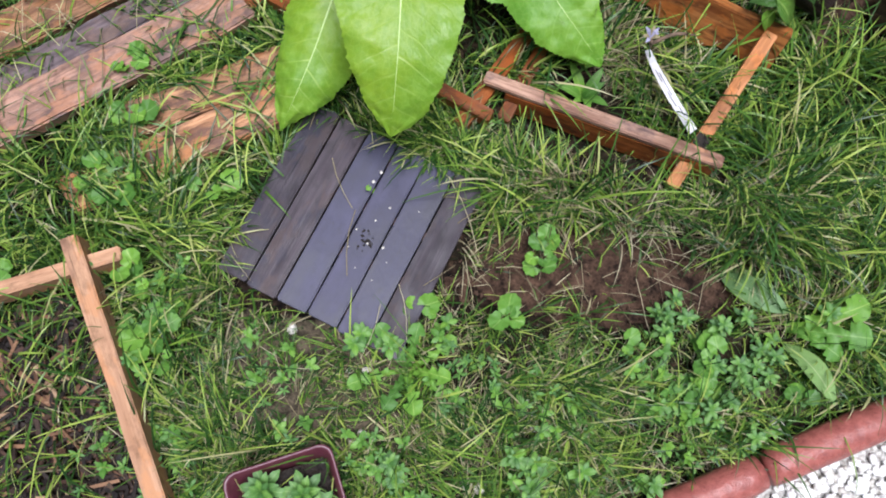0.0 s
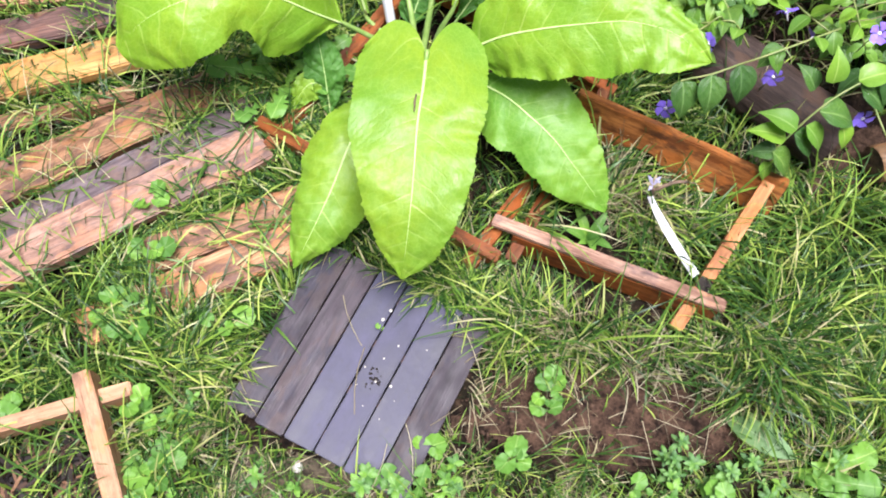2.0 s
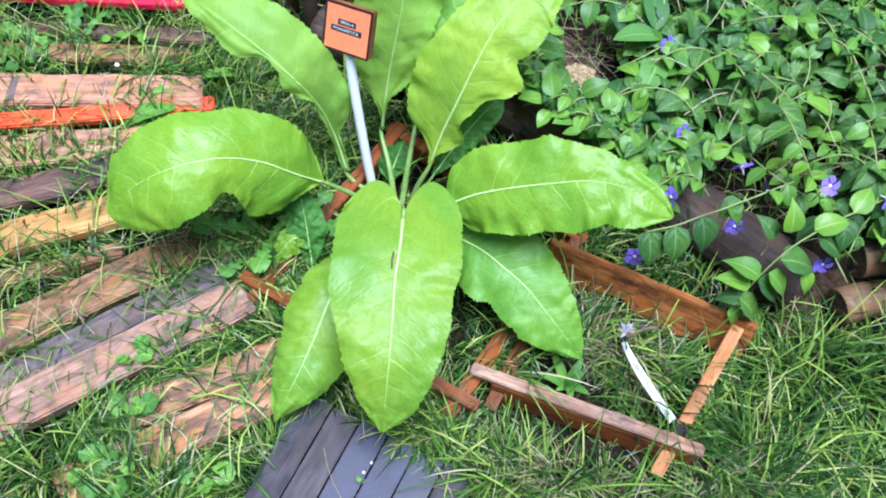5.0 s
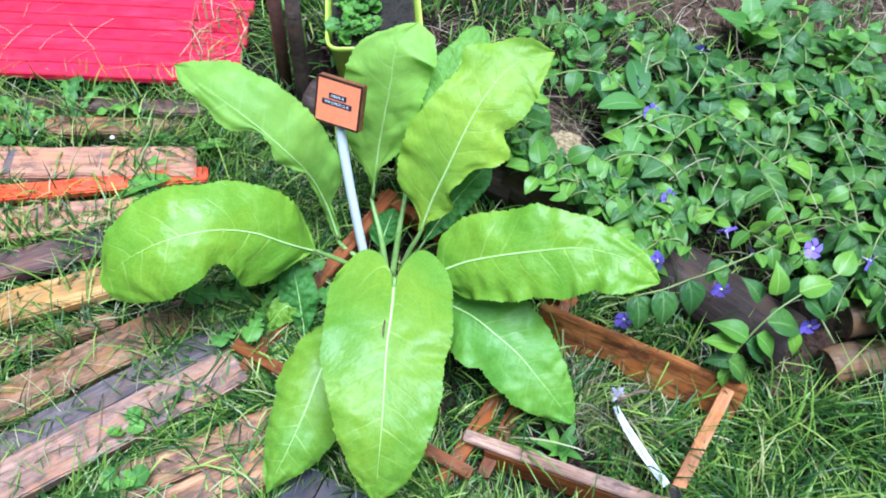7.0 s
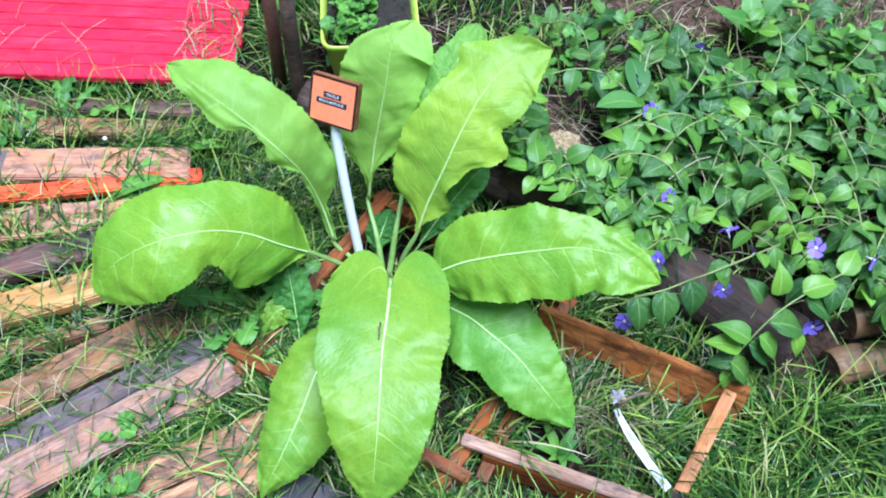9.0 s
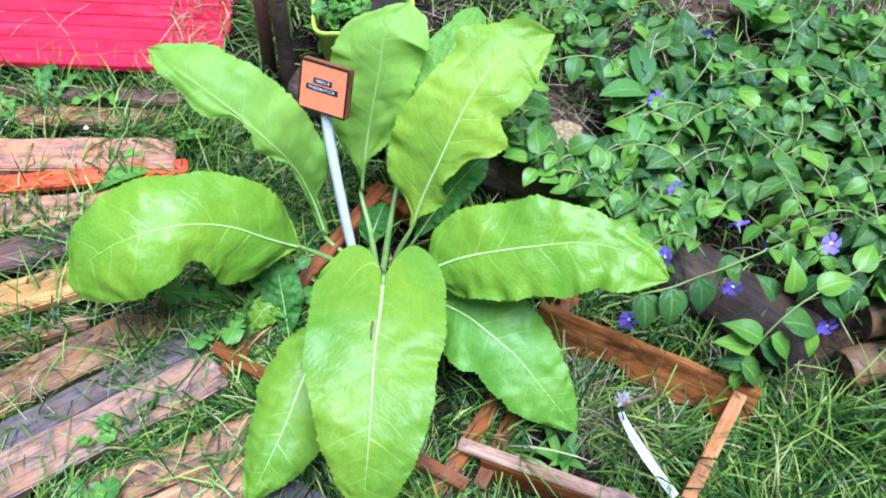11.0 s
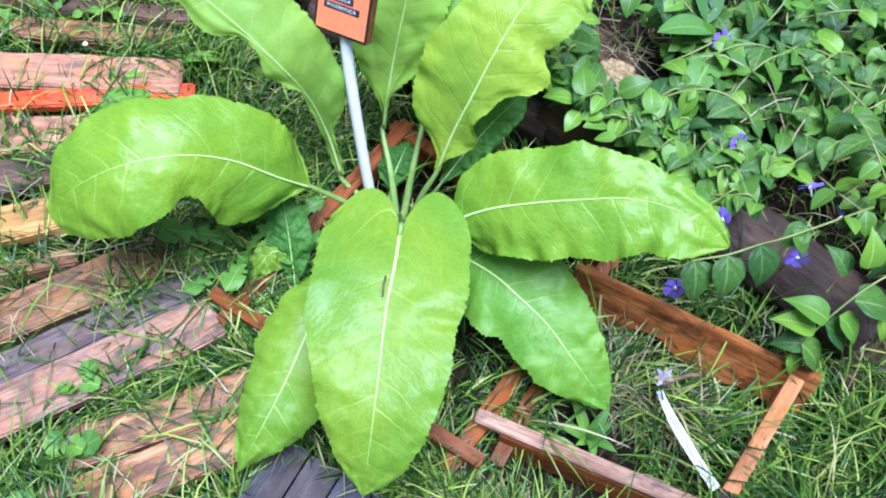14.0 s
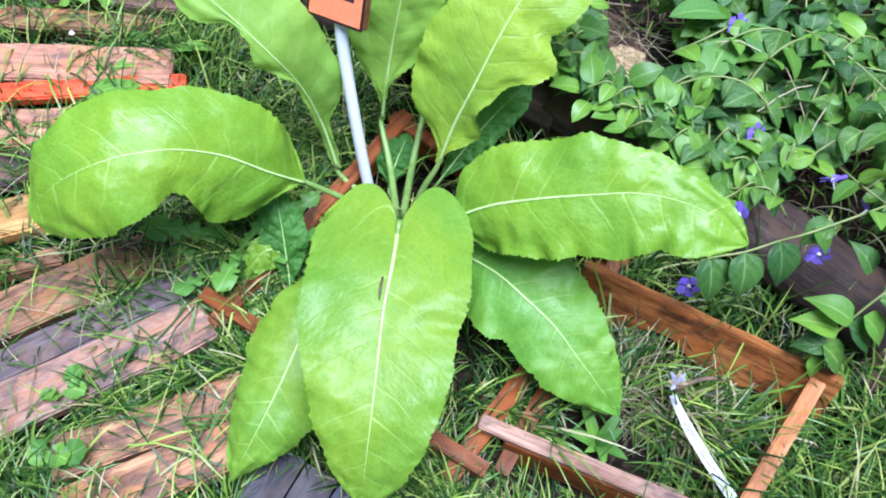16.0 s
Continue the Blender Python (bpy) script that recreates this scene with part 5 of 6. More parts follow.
# the log and the clod stay clear
leaves = [it for it in leaves if not bare_log(it[2])]
leaves = [it for it in leaves if not (it[2].x > 0.66 and it[2].y < 1.02) and not (it[2].x > 0.715 and it[2].y < edge_y(it[2].x) + 0.035 and it[2].z < 0.20)]
# leaves that hang from the trailing runners
for x, y, z, az, el, size, young in (
        (0.426, 1.110, 0.185, -70, -48, 1.05, 0), (0.465, 1.116, 0.200, -75, -50, 1.05, 0), (0.503, 1.132, 0.215, -65, -51, 1.05, 0), (0.607, 1.058, 0.180, 160, 0, 1.0, 1), (0.632, 1.082, 0.200, 7, -22, 1.2, 0),
        (0.676, 1.080, 0.180, -46, -55, 0.8, 1), (0.599, 1.052, 0.160, 173, -5, 0.95, 1), (0.597, 1.041, 0.135, -178, -21, 0.75, 0), (0.587, 1.037, 0.140, -19, -45, 1.0, 0), (0.609, 1.059, 0.165, -15, -41, 1.0, 0),
        (0.621, 1.068, 0.180, -25, -42, 0.95, 1), (0.583, 1.032, 0.115, -59, -52, 0.6, 1), (0.682, 1.121, 0.225, -18, -31, 1.05, 0), (0.676, 1.127, 0.230, 21, 9, 1.0, 1), (0.642, 1.122, 0.220, 105, 46, 0.9, 1),
        (0.625, 1.120, 0.200, 142, 25, 0.8, 0), (0.720, 1.150, 0.240, -80, -40, 0.9, 0), (0.735, 1.160, 0.245, 60, 10, 0.9, 1), (0.540, 1.150, 0.235, -40, -40, 0.7, 1), (0.560, 1.160, 0.235, -140, -35, 0.75, 0)):
    leaves.append((VH_NEW if young else VH, aim(Vector((x, y, z)), az, el, 0, size), Vector((x, y, z))))
near = lambda item: (item[2].x - 0.55) ** 2 + (item[2].y - 1.12) ** 2
leaves.sort(key=near)
for me, m, p in leaves[:300]:
    part("leaf", me, vinca, m)
for mats, pool in ((M_VINCA, VL + [VH]), (M_VINCA_NEW, VN + [VH_NEW])):
    vs, fs, uv = [], [], []
    for me, m, p in leaves[300:]:
        if me not in pool:
            continue
        b = len(vs)
        vs += [m @ v.co for v in me.vertices]
        fs += [tuple(b + i for i in f.vertices) for f in me.polygons]
        uvl = {}
        for lp_, d in zip(me.loops, me.uv_layers[0].data):
            uvl[lp_.vertex_index] = tuple(d.uv)
        uv += [uvl[i] for i in range(len(me.vertices))]
    if vs:
        rest = part("far_leaves", mesh_of("far_leaves", vs, fs, mats, uv), vinca)
        rest["kind"] = "stuff"

PETAL_V, PETAL_F = [], []
for k in range(5):
    a = 2 * math.pi * k / 5
    for r, w, sw in ((0.003, 0.002, 0.0), (0.010, 0.0055, 0.08), (0.016, 0.0085, 0.18), (0.0205, 0.0060, 0.42)):
        for sgn in (-1, 1):
            b = a + sw + sgn * w / max(r, 0.006)
            PETAL_V.append((r * math.cos(b), r * math.sin(b), 0.002 + 0.10 * r + 0.0012 * sgn))
    b = 8 * k
    PETAL_F += [(b, b + 1, b + 3, b + 2), (b + 2, b + 3, b + 5, b + 4), (b + 4, b + 5, b + 7, b + 6)]
FLOWER = mesh_of("petals", PETAL_V, PETAL_F, M_PETAL)
THROAT = tube([(0, 0, -0.014), (0, 0, -0.004), (0, 0, 0.0032)], [0.0012, 0.0018, 0.0038], M_EYE, "throat", 10)
for x, y, z, az, tip in ((0.572, 1.153, 0.170, -90, 75), (0.691, 1.194, 0.260, -70, 40), (0.781, 1.186, 0.260, -40, 75), (0.713, 1.105, 0.170, -80, 70), (0.428, 1.115, 0.090, -90, 60), (0.601, 1.181, 0.240, 30, 60), (0.562, 1.220, 0.240, 120, 50),
                         (0.459, 1.171, 0.200, 200, 70), (0.428, 1.577, 0.200, 10, 60), (0.449, 1.506, 0.200, -60, 60), (0.476, 1.307, 0.200, -50, 60), (0.555, 1.687, 0.200, 60, 80)):
    fl = holder("periwinkle_flower", (x, y, z))
    tagged(fl, "violet five-petalled periwinkle flower", "flower", "periwinkle flowers")
    m = Matrix.Translation((x, y, z)) @ pose(0, 0, 0, 0, 0, az) @ pose(0, 0, 0, 0, tip, 0) @ Matrix.Scale(0.86, 4)
    part("petals", FLOWER, fl, m)
    part("throat", THROAT, fl, m, "pale flower throat")
    part("stalk", tube([m @ Vector((0, 0, -0.013)), Vector((x + 0.004, y + 0.012, z - 0.03)), Vector((x + 0.006, y + 0.02, z - 0.075))], [0.0009, 0.0009, 0.001], M_STEM, "stalk", 5), fl)


# ---- weeds ----
RL = [round_leaf(0.016, M_WEED), round_leaf(0.012, M_WEED, 8), round_leaf(0.020, M_WEED, 10)]
OV = [small_leaf(0.030, 0.015, M_WEED, 0.4, 0.1, 1.2, 5, 0.5), small_leaf(0.024, 0.010, M_WEED_BLUE, 0.4, 0.15, 1.1, 5, 0.55)]
LL = [lobed_leaf(0.13, 0.040, M_WEED, 6), lobed_leaf(0.12, 0.050, M_WEED, 4)]
LOBED_LONG = lobed_leaf(0.15, 0.040, M_WEED, 7)
M_WEED_PALE = veined("pale_weed_leaf", (0.20, 0.33, 0.11), (0.36, 0.46, 0.24), (0.15, 0.27, 0.09), 6.0, 0.8, 0.5, 0.25, 0.2, 0.2, 0.08)
PALE_LEAF = small_leaf(0.12, 0.040, M_WEED_PALE, 0.3, 0.16, 1.3, 9, 0.55)
PLAIN_LEAF = [small_leaf(0.13, 0.042, M_WEED, 0.3, 0.2, 1.3, 9, 0.6), small_leaf(0.10, 0.034, M_WEED_BLUE, 0.3, 0.25, 1.3, 9, 0.6)]
LANCE = small_leaf(0.052, 0.0135, M_WEED, 0.6, 0.18, 1.1, 7, 0.5)


def ivy(x, y, n, spread, z=0.03, seed=0, text="scalloped light green ground ivy among grass", size=1.0):
    g = random.Random(seed)
    th = tagged(holder("ground_ivy", (x, y, land(x, y))), text, "weed", "ground ivy plants")
    for k in range(n):
        a, r = g.uniform(0, 6.28), spread * math.sqrt(g.random())
        p = Vector((x + r * math.cos(a), y + r * math.sin(a), land(x, y) + z + g.uniform(-0.01, 0.025)))
        part("leaf", g.choice(RL), th, aim(p, math.degrees(a) + g.uniform(-40, 40), g.uniform(-5, 30), g.uniform(-25, 25), size * g.uniform(0.45, 0.9) * (1.3 if n > 11 else 1)))
        part("stalk", tube([Vector((x + 0.2 * r * math.cos(a), y + 0.2 * r * math.sin(a), land(x, y) - 0.005)), p], [0.001, 0.0008], M_STEM, "stalk", 4), th)


def whorls(x, y, n, spread, seed, blue=False, text="small whorled weed with narrow green leaves"):
    g = random.Random(seed)
    th = tagged(holder("bedstraw", (x, y, land(x, y))), text, "weed", "whorled weeds")
    for k in range(max(2, n - 2)):
        a, r = g.uniform(0, 6.28), spread * math.sqrt(g.random())
        top = Vector((x + r * math.cos(a), y + r * math.sin(a), land(x, y) + g.uniform(0.025, 0.07)))
        part("stem", tube([Vector((x + 0.6 * r * math.cos(a), y + 0.6 * r * math.sin(a), land(x, y) - 0.005)), top], [0.0012, 0.001], M_STEM, "stem", 4), th)
        for lvl in range(2):
            for i in range(6):
                part("leaf", OV[1 if blue else g.randrange(2)], th, aim(top - Vector((0, 0, 0.014 * lvl)), 60 * i + 30 * lvl + g.uniform(-12, 12), g.uniform(0, 35) - 10 * lvl, 0, g.uniform(0.42, 0.75) * (1 + 0.2 * lvl)))


def rosette(x, y, n, leaf_set, seed, name="dandelion", text="dandelion with toothed green leaves", size=1.0, el=(12, 40), cat="weed", az0=0, arc=360, group="dandelions"):
    g = random.Random(seed)
    th = tagged(holder(name, (x, y, land(x, y))), text, cat, group)
    for k in range(n):
        part("leaf", g.choice(leaf_set), th, aim(Vector((x, y, land(x, y) + 0.004)), az0 + arc * k / n + g.uniform(-15, 15), g.uniform(*el), g.uniform(-20, 20), size * g.uniform(0.75, 1.15)))
    return th


for k, (x, y, n, sp) in enumerate(((-0.345, 0.625, 16, 0.042), (-0.368, 0.830, 9, 0.022), (-0.235, 0.405, 12, 0.045), (-0.282, 0.494, 5, 0.022), (0.265, 0.525, 6, 0.020), (0.562, 0.500, 7, 0.028), (0.302, 0.632, 6, 0.028), (0.445, 0.495, 5, 0.025), (0.14, 0.515, 4, 0.03),
                                   (0.56, 0.45, 6, 0.025), (-0.34, 0.735, 6, 0.025), (-0.20, 0.64, 4, 0.03), (-0.47, 0.45, 5, 0.03), (0.70, 0.46, 4, 0.02), (0.309, 0.606, 4, 0.02), (-0.361, 0.825, 7, 0.02), (-0.315, 0.50, 6, 0.03), (-0.25, 0.44, 5, 0.03))):
    ivy(x, y, n, sp, 0.035, k + 1)
ivy(0.031, 0.684, 3, 0.006, 0.034, 71, "tiny green sprout between deck tile slats", 0.45)
for k, (x, y, n, sp, blue) in enumerate(((0.536, 0.553, 8, 0.05, True), (0.60, 0.535, 8, 0.05, True), (0.66, 0.50, 7, 0.045, True), (0.57, 0.48, 7, 0.05, True), (0.335, 0.30, 6, 0.06, False), (-0.285, 0.36, 4, 0.05, False), (0.08, 0.47, 5, 0.04, False),
                                         (0.62, 0.42, 5, 0.05, True), (0.747, 0.60, 3, 0.03, False), (0.45, 0.30, 5, 0.06, False), (0.16, 0.27, 4, 0.05, True), (0.53, 0.42, 4, 0.05, False))):
    whorls(x, y, n, sp, k + 40, blue)
rosette(0.130, 0.425, 9, [LL[0]], 3, size=0.74, az0=40, el=(12, 45))
rosette(0.690, 0.575, 3, [LL[1]], 4, size=0.95, el=(16, 26), az0=-25, arc=75, text="grey-green dandelion with broad toothed leaves by the edging")
rosette(0.590, 0.650, 2, [PALE_LEAF], 5, "broad_leaved_weed", "weed with pale grey-green oblong leaves", 0.95, (20, 30), "weed", -40, 30, "broad-leaved weeds")
rosette(0.685, 0.552, 1, [PALE_LEAF], 15, "broad_leaved_weed", "weed with one pale oblong leaf by the edging", 0.85, (22, 28), "weed", -38, 10, "broad-leaved weeds")
rosette(-0.700, 1.445, 7, [LL[0]], 6, size=1.2, el=(0, 10), az0=20, arc=250, text="grey-green dandelion growing between path planks")
rosette(-0.560, 1.262, 2, [PLAIN_LEAF[0]], 17, "broad_leaved_weed", "weed with long green leaf lying over painted strip", 1.0, (10, 22), "weed", 22, 20, "broad-leaved weeds")
rosette(-0.460, 1.400, 5, [PLAIN_LEAF[0]], 7, "broad_leaved_weed", "weed with broad green leaves beside planks", 0.8, (15, 45), "weed", 0, 360, "broad-leaved weeds")
rosette(-0.195, 1.105, 7, [LOBED_LONG], 18, size=1.0, el=(15, 50), text="lobed light green dandelion under the broad leaf")
rosette(-0.215, 1.040, 6, [LL[0]], 8, size=0.85, text="dark dandelion beside the bed frame")
rosette(-0.370, 1.90, 6, [PLAIN_LEAF[0]], 9, "broad_leaved_weed", "tall broad-leaved weed behind the red panel", 1.2, (30, 70), "weed", 0, 360, "broad-leaved weeds")
rosette(0.330, 1.80, 5, [PLAIN_LEAF[1]], 10, "broad_leaved_weed", "pale green broad-leaved weed on the bed", 0.7, (35, 75), "weed", 0, 360, "broad-leaved weeds")
rosette(0.700, 1.845, 7, [PLAIN_LEAF[0]], 12, "broad_leaved_weed", "pale green broad-leaved weed on the bed", 1.1, (25, 60), "weed", 0, 360, "broad-leaved weeds")
rosette(-0.178, 1.640, 4, [PLAIN_LEAF[1]], 22, "broad_leaved_weed", "broad-leaved weed between the stake and the planter", 0.7, (40, 75), "weed", 0, 360, "broad-leaved weeds")
rosette(0.900, 1.820, 6, [LOBED_LONG], 23, size=1.0, el=(25, 60), text="light green dandelion at the back of the bed")
rosette(0.340, 0.897, 7, [LANCE], 11, "young_plant", "young plant with a whorl of pointed light green leaves", 1.15, (28, 62), "plant", 20, 360, "young plants in the frame")
for k, (x, y) in enumerate(((0.21, 1.60), (0.33, 1.66), (0.245, 1.66), (0.25, 1.42), (0.215, 1.49), (0.30, 1.73), (0.30, 1.355), (0.345, 1.29), (0.265, 1.34), (0.40, 1.25), (0.235, 1.40))):
    ivy(x, y, 8, 0.035, 0.05, 90 + k, "rounded blue-green weed leaves on the raised bed")


BIG_DARK = small_leaf(0.095, 0.052, M_WEED_BLUE, 0.4, 0.12, 1.4, 10, 0.5)
th = tagged(holder("dark_leaved_plant", (0.43, 1.50, land(0.43, 1.50))), "small plant with large dark blue-green leaves on the bed", "plant")
for x, y, z, az, el in ((0.440, 1.520, 0.150, 195, 5), (0.455, 1.500, 0.155, 320, -8), (0.430, 1.540, 0.145, 100, 10), (0.445, 1.485, 0.140, 250, -5)):
    part("leaf", BIG_DARK, th, aim(Vector((x, y, z + 0.05)), az, el, 8, 1.0))
    part("stalk", tube([Vector((0.43, 1.50, land(0.43, 1.50) - 0.005)), Vector((x, y, z + 0.05))], [0.0016, 0.0012], M_STEM, "stalk", 5), th)


def tall_leaves(x, y, n, length, width, seed, text):
    g = random.Random(seed)
    th = tagged(holder("strap_leaved_plant", (x, y, land(x, y))), text, "plant", "strap-leaved plants")
    for k in range(n):
        a = g.uniform(0, 6.28)
        lean = g.uniform(0.05, 0.35)
        p0 = Vector((x + 0.012 * math.cos(a), y + 0.012 * math.sin(a), land(x, y) - 0.01))
        pts = spline([p0, p0 + Vector((lean * 0.3 * length * math.cos(a), lean * 0.3 * length * math.sin(a), 0.5 * length)), p0 + Vector((lean * length * math.cos(a), lean * length * math.sin(a), length))], 10)
        part("leaf", ribbon(pts, [width * (1 - (i / 9) ** 2.5) + 0.0004 for i in range(10)], M_PETIOLE if k % 2 else M_WEED, (math.cos(a), math.sin(a), 0.3), 0.0006), th)


tall_leaves(0.165, 1.885, 5, 0.20, 0.010, 1, "upright plant with dark strap leaves on the bed")
tall_leaves(0.075, 1.90, 3, 0.16, 0.009, 2, "upright plant with narrow green leaves on the bed")
tall_leaves(0.53, 2.02, 4, 0.24, 0.010, 3, "upright plant with yellowish strap leaves on the bed")
# a mat of tiny weed leaves in the thin lawn
g = random.Random(61)
tiny = [small_leaf(0.020, 0.011, M_WEED, 0.4, 0.1, 1.2, 3, 0.5), small_leaf(0.016, 0.006, M_WEED_BLUE, 0.4, 0.15, 1.1, 3, 0.55)]
for me, mat in zip(tiny, (M_WEED, M_WEED_BLUE)):
    vs, fs, uv = [], [], []
    while len(vs) < 16 * 5 * 190:
        x, y = g.uniform(0.10, 0.90) if g.random() < 0.8 else g.uniform(-0.3, 0.1), g.uniform(0.10, 0.56)
        if soil_patch(x, y) > 0.12 or noise.noise(Vector((x * 9, y * 9, 2))) < -0.05 or (Vector((x, y, 0.022)) - T0).length < 0.2 or (x - 0.36) * 0.498 - (y - 0.185) * 0.867 > -0.04:
            continue
        p = Vector((x, y, land(x, y) + g.uniform(0.008, 0.05)))
        for i in range(5):
            m = aim(p, 72 * i + g.uniform(-20, 20), g.uniform(-5, 40), g.uniform(-20, 20), g.uniform(0.45, 0.95))
            b = len(vs)
            vs += [m @ v.co for v in me.vertices]
            fs += [tuple(b + q for q in f.vertices) for f in me.polygons]
            uv += [(k // 5 / 3, (k % 5) / 4) for k in range(len(me.vertices))]
    tagged(new("low_weeds", mesh_of("low_weeds", vs, fs, mat, uv)), "mat of tiny green weed leaves in thin lawn", "weeds", kind="stuff")
daisy = tagged(holder("daisy", (-0.566, 1.396, land(-0.566, 1.396))), "small white daisy bud on a thin stalk beside a plank", "flower")
part("bud", pebble_mesh(0.0046, 3, M_PEBBLE, 0.4), daisy, Matrix.Translation((-0.578, 1.383, 0.062)))
part("stalk", tube([(-0.566, 1.396, -0.01), (-0.572, 1.390, 0.035), (-0.578, 1.383, 0.060)], [0.0011, 0.001, 0.0009], M_STEM, "stalk", 5), daisy)
# seedlings in the pots
g = random.Random(8)
for k, (x, y, blue) in enumerate(((-0.035, 0.232, True), (0.020, 0.235, True), (0.040, 0.215, True), (-0.02, 0.20, False))):
    th = tagged(holder("seedling", (x, y, 0.052)), "small grey-green seedling in the burgundy pot", "seedling", "seedlings in the pot")
    for lvl in range(3):
        for i in range(6):
            part("leaf", OV[1], th, aim(Vector((x, y, 0.056 + 0.012 * lvl)), 60 * i + 25 * lvl, 15 + 18 * lvl, 0, 1.45 - 0.25 * lvl))
for k in range(24):
    x, y = -0.158 + g.uniform(-0.020, 0.060), 1.598 + 0.0058 * k + g.uniform(-0.006, 0.006)
    th = tagged(holder("seedling", (x, y, 0.185)), "pale green leafy seedling in the lime planter", "seedling", "seedlings in the planter")
    for i in range(7):
        a = g.uniform(0, 360)
        q = Vector((x + 0.012 * math.cos(radians(a)), y + 0.012 * math.sin(radians(a)), 0.190 + g.uniform(0.004, 0.034)))
        part("leaf", g.choice(RL), th, aim(q, a, g.uniform(-10, 40), g.uniform(-30, 30), g.uniform(0.35, 0.75)))
    part("stalk", tube([Vector((x, y, 0.178)), Vector((x + 0.003, y, 0.205))], [0.0014, 0.001], M_STEM, "stalk", 5), th)


# ---- grass ----
def plank_gap(x, y):
    """Distance outside the nearest plank, negative on one."""
    best = 9.0
    for a, b, w, z, mat, text in PLANKS:
        d = Vector((b[0] - a[0], b[1] - a[1]))
        L = d.length
        d /= L
        u = (x - a[0]) * d.x + (y - a[1]) * d.y
        v = -(x - a[0]) * d.y + (y - a[1]) * d.x
        if -0.01 < u < L + 0.01:
            best = min(best, abs(v) - w / 2)
        else:
            best = min(best, math.hypot(max(-u, u - L, 0), max(abs(v) - w / 2, 0)))
    return best


def cover(x, y):
    """How thick the grass stands, 0 to 1, and how long it grows."""
    if not (-1.25 < x < 1.6 and -0.25 < y < 2.5):
        return 0.8, 1.0
    q = Vector((x, y, 0)) - T0
    if abs(q.dot(tu)) < 0.153 and abs(q.dot(tv)) < 0.154:
        return 0, 0
    if x < -0.33 and -0.02 < (y - 1.50) - 0.123 * (x + 1.18) < 0.27:
        return 0, 0
    if 0.0 < (x - 0.36) * 0.498 - (y - 0.185) * 0.867 + 0.034 and x > 0.3 and y < 0.9:
        return 0, 0
    if abs(x - 0.0095) + abs(y - 0.2085) < 0.10 or math.hypot(x - 0.0095, y - 0.2085) < 0.075:
        return 0, 0
    if abs(x + 0.092) < 0.10 and abs(y - 1.675) < 0.12:
        return 0, 0
    if (x + 0.372) * 0.398 + (y - 0.548) * 0.222 < 0.0 and (x + 0.30) * 0.179 - (y - 0.524) * 0.340 > 0.0:
        return 0.15, 1.15
    if y > edge_y(x) - (0.07 if x < 0.75 else 0.045) and x > -0.30:
        if math.hypot(x - 0.29, y - 1.47) < 0.075:
            return 0.0, 0.0
        if y > edge_y(x) + 0.03:
            wild = (0.22 if y > 1.88 else 0.55) if y > 1.70 or x > 1.12 else (0.26 if x < 0.34 else 0.28)
            return wild, 0.9
        return 0.05, 0.6
    s = soil_patch(x, y)
    if 0.16 < x < 0.75 and 0.62 < y < 0.755 and s <= 0.12:
        return (0.95, 1.05) if y > 0.675 else (0.5, 0.8)
    if s > 0.05:
        return 0.05, 0.7
    if 0.15 < x < 0.70 and 0.46 < y < 0.60:
        return 0.8, 0.55
    d = 1.0
    if math.hypot(x - 0.338, y - 0.876) < 0.085:
        return 0.04, 0.4
    if (x - 0.01) ** 2 / 0.020 + (y - 0.385) ** 2 / 0.0095 < 1 or (x + 0.10) ** 2 / 0.012 + (y - 0.455) ** 2 / 0.004 < 1:
        return 0.34, 0.75
    fx, fy = x - 0.066, y - 1.080
    if abs(0.905 * fx - 0.425 * fy) < 0.185 and abs(0.425 * fx + 0.905 * fy) < 0.185:
        return (0.7, 0.9) if math.hypot(x + 0.19, y - 0.99) < 0.10 else (0.22, 0.65)
    if 0.18 < x < 0.57 and -0.105 < y - (0.9315 - 0.2026 * x) < 0.012:
        return 0.22, 0.3
    if 0.26 < x < 0.66 and -0.06 < y - (1.128 - 0.328 * (x - 0.286)) < 0.02:
        return 0.6, 0.62
    if 0.25 < x < 0.60 and 0.85 < y < 1.12:
        d = 0.55
    if x < -0.10 and y > 0.58:
        gap = plank_gap(x, y)
        if x < -0.315 and y < 0.70:
            return 0.7, 0.9
        if gap < 0.002:
            wild = noise.noise(Vector((x * 7, y * 7, 9.0))) + (0.15 if x < -0.52 and y > 0.68 else 0.0)
            return (0.55, 0.80) if wild > 0.14 and y < 1.27 and gap > -0.034 else (0, 0)
        d = 1.0
        return d, 0.85
    if y < 0.56:
        return d, 0.82
    return d, 1.0 - 0.3 * s


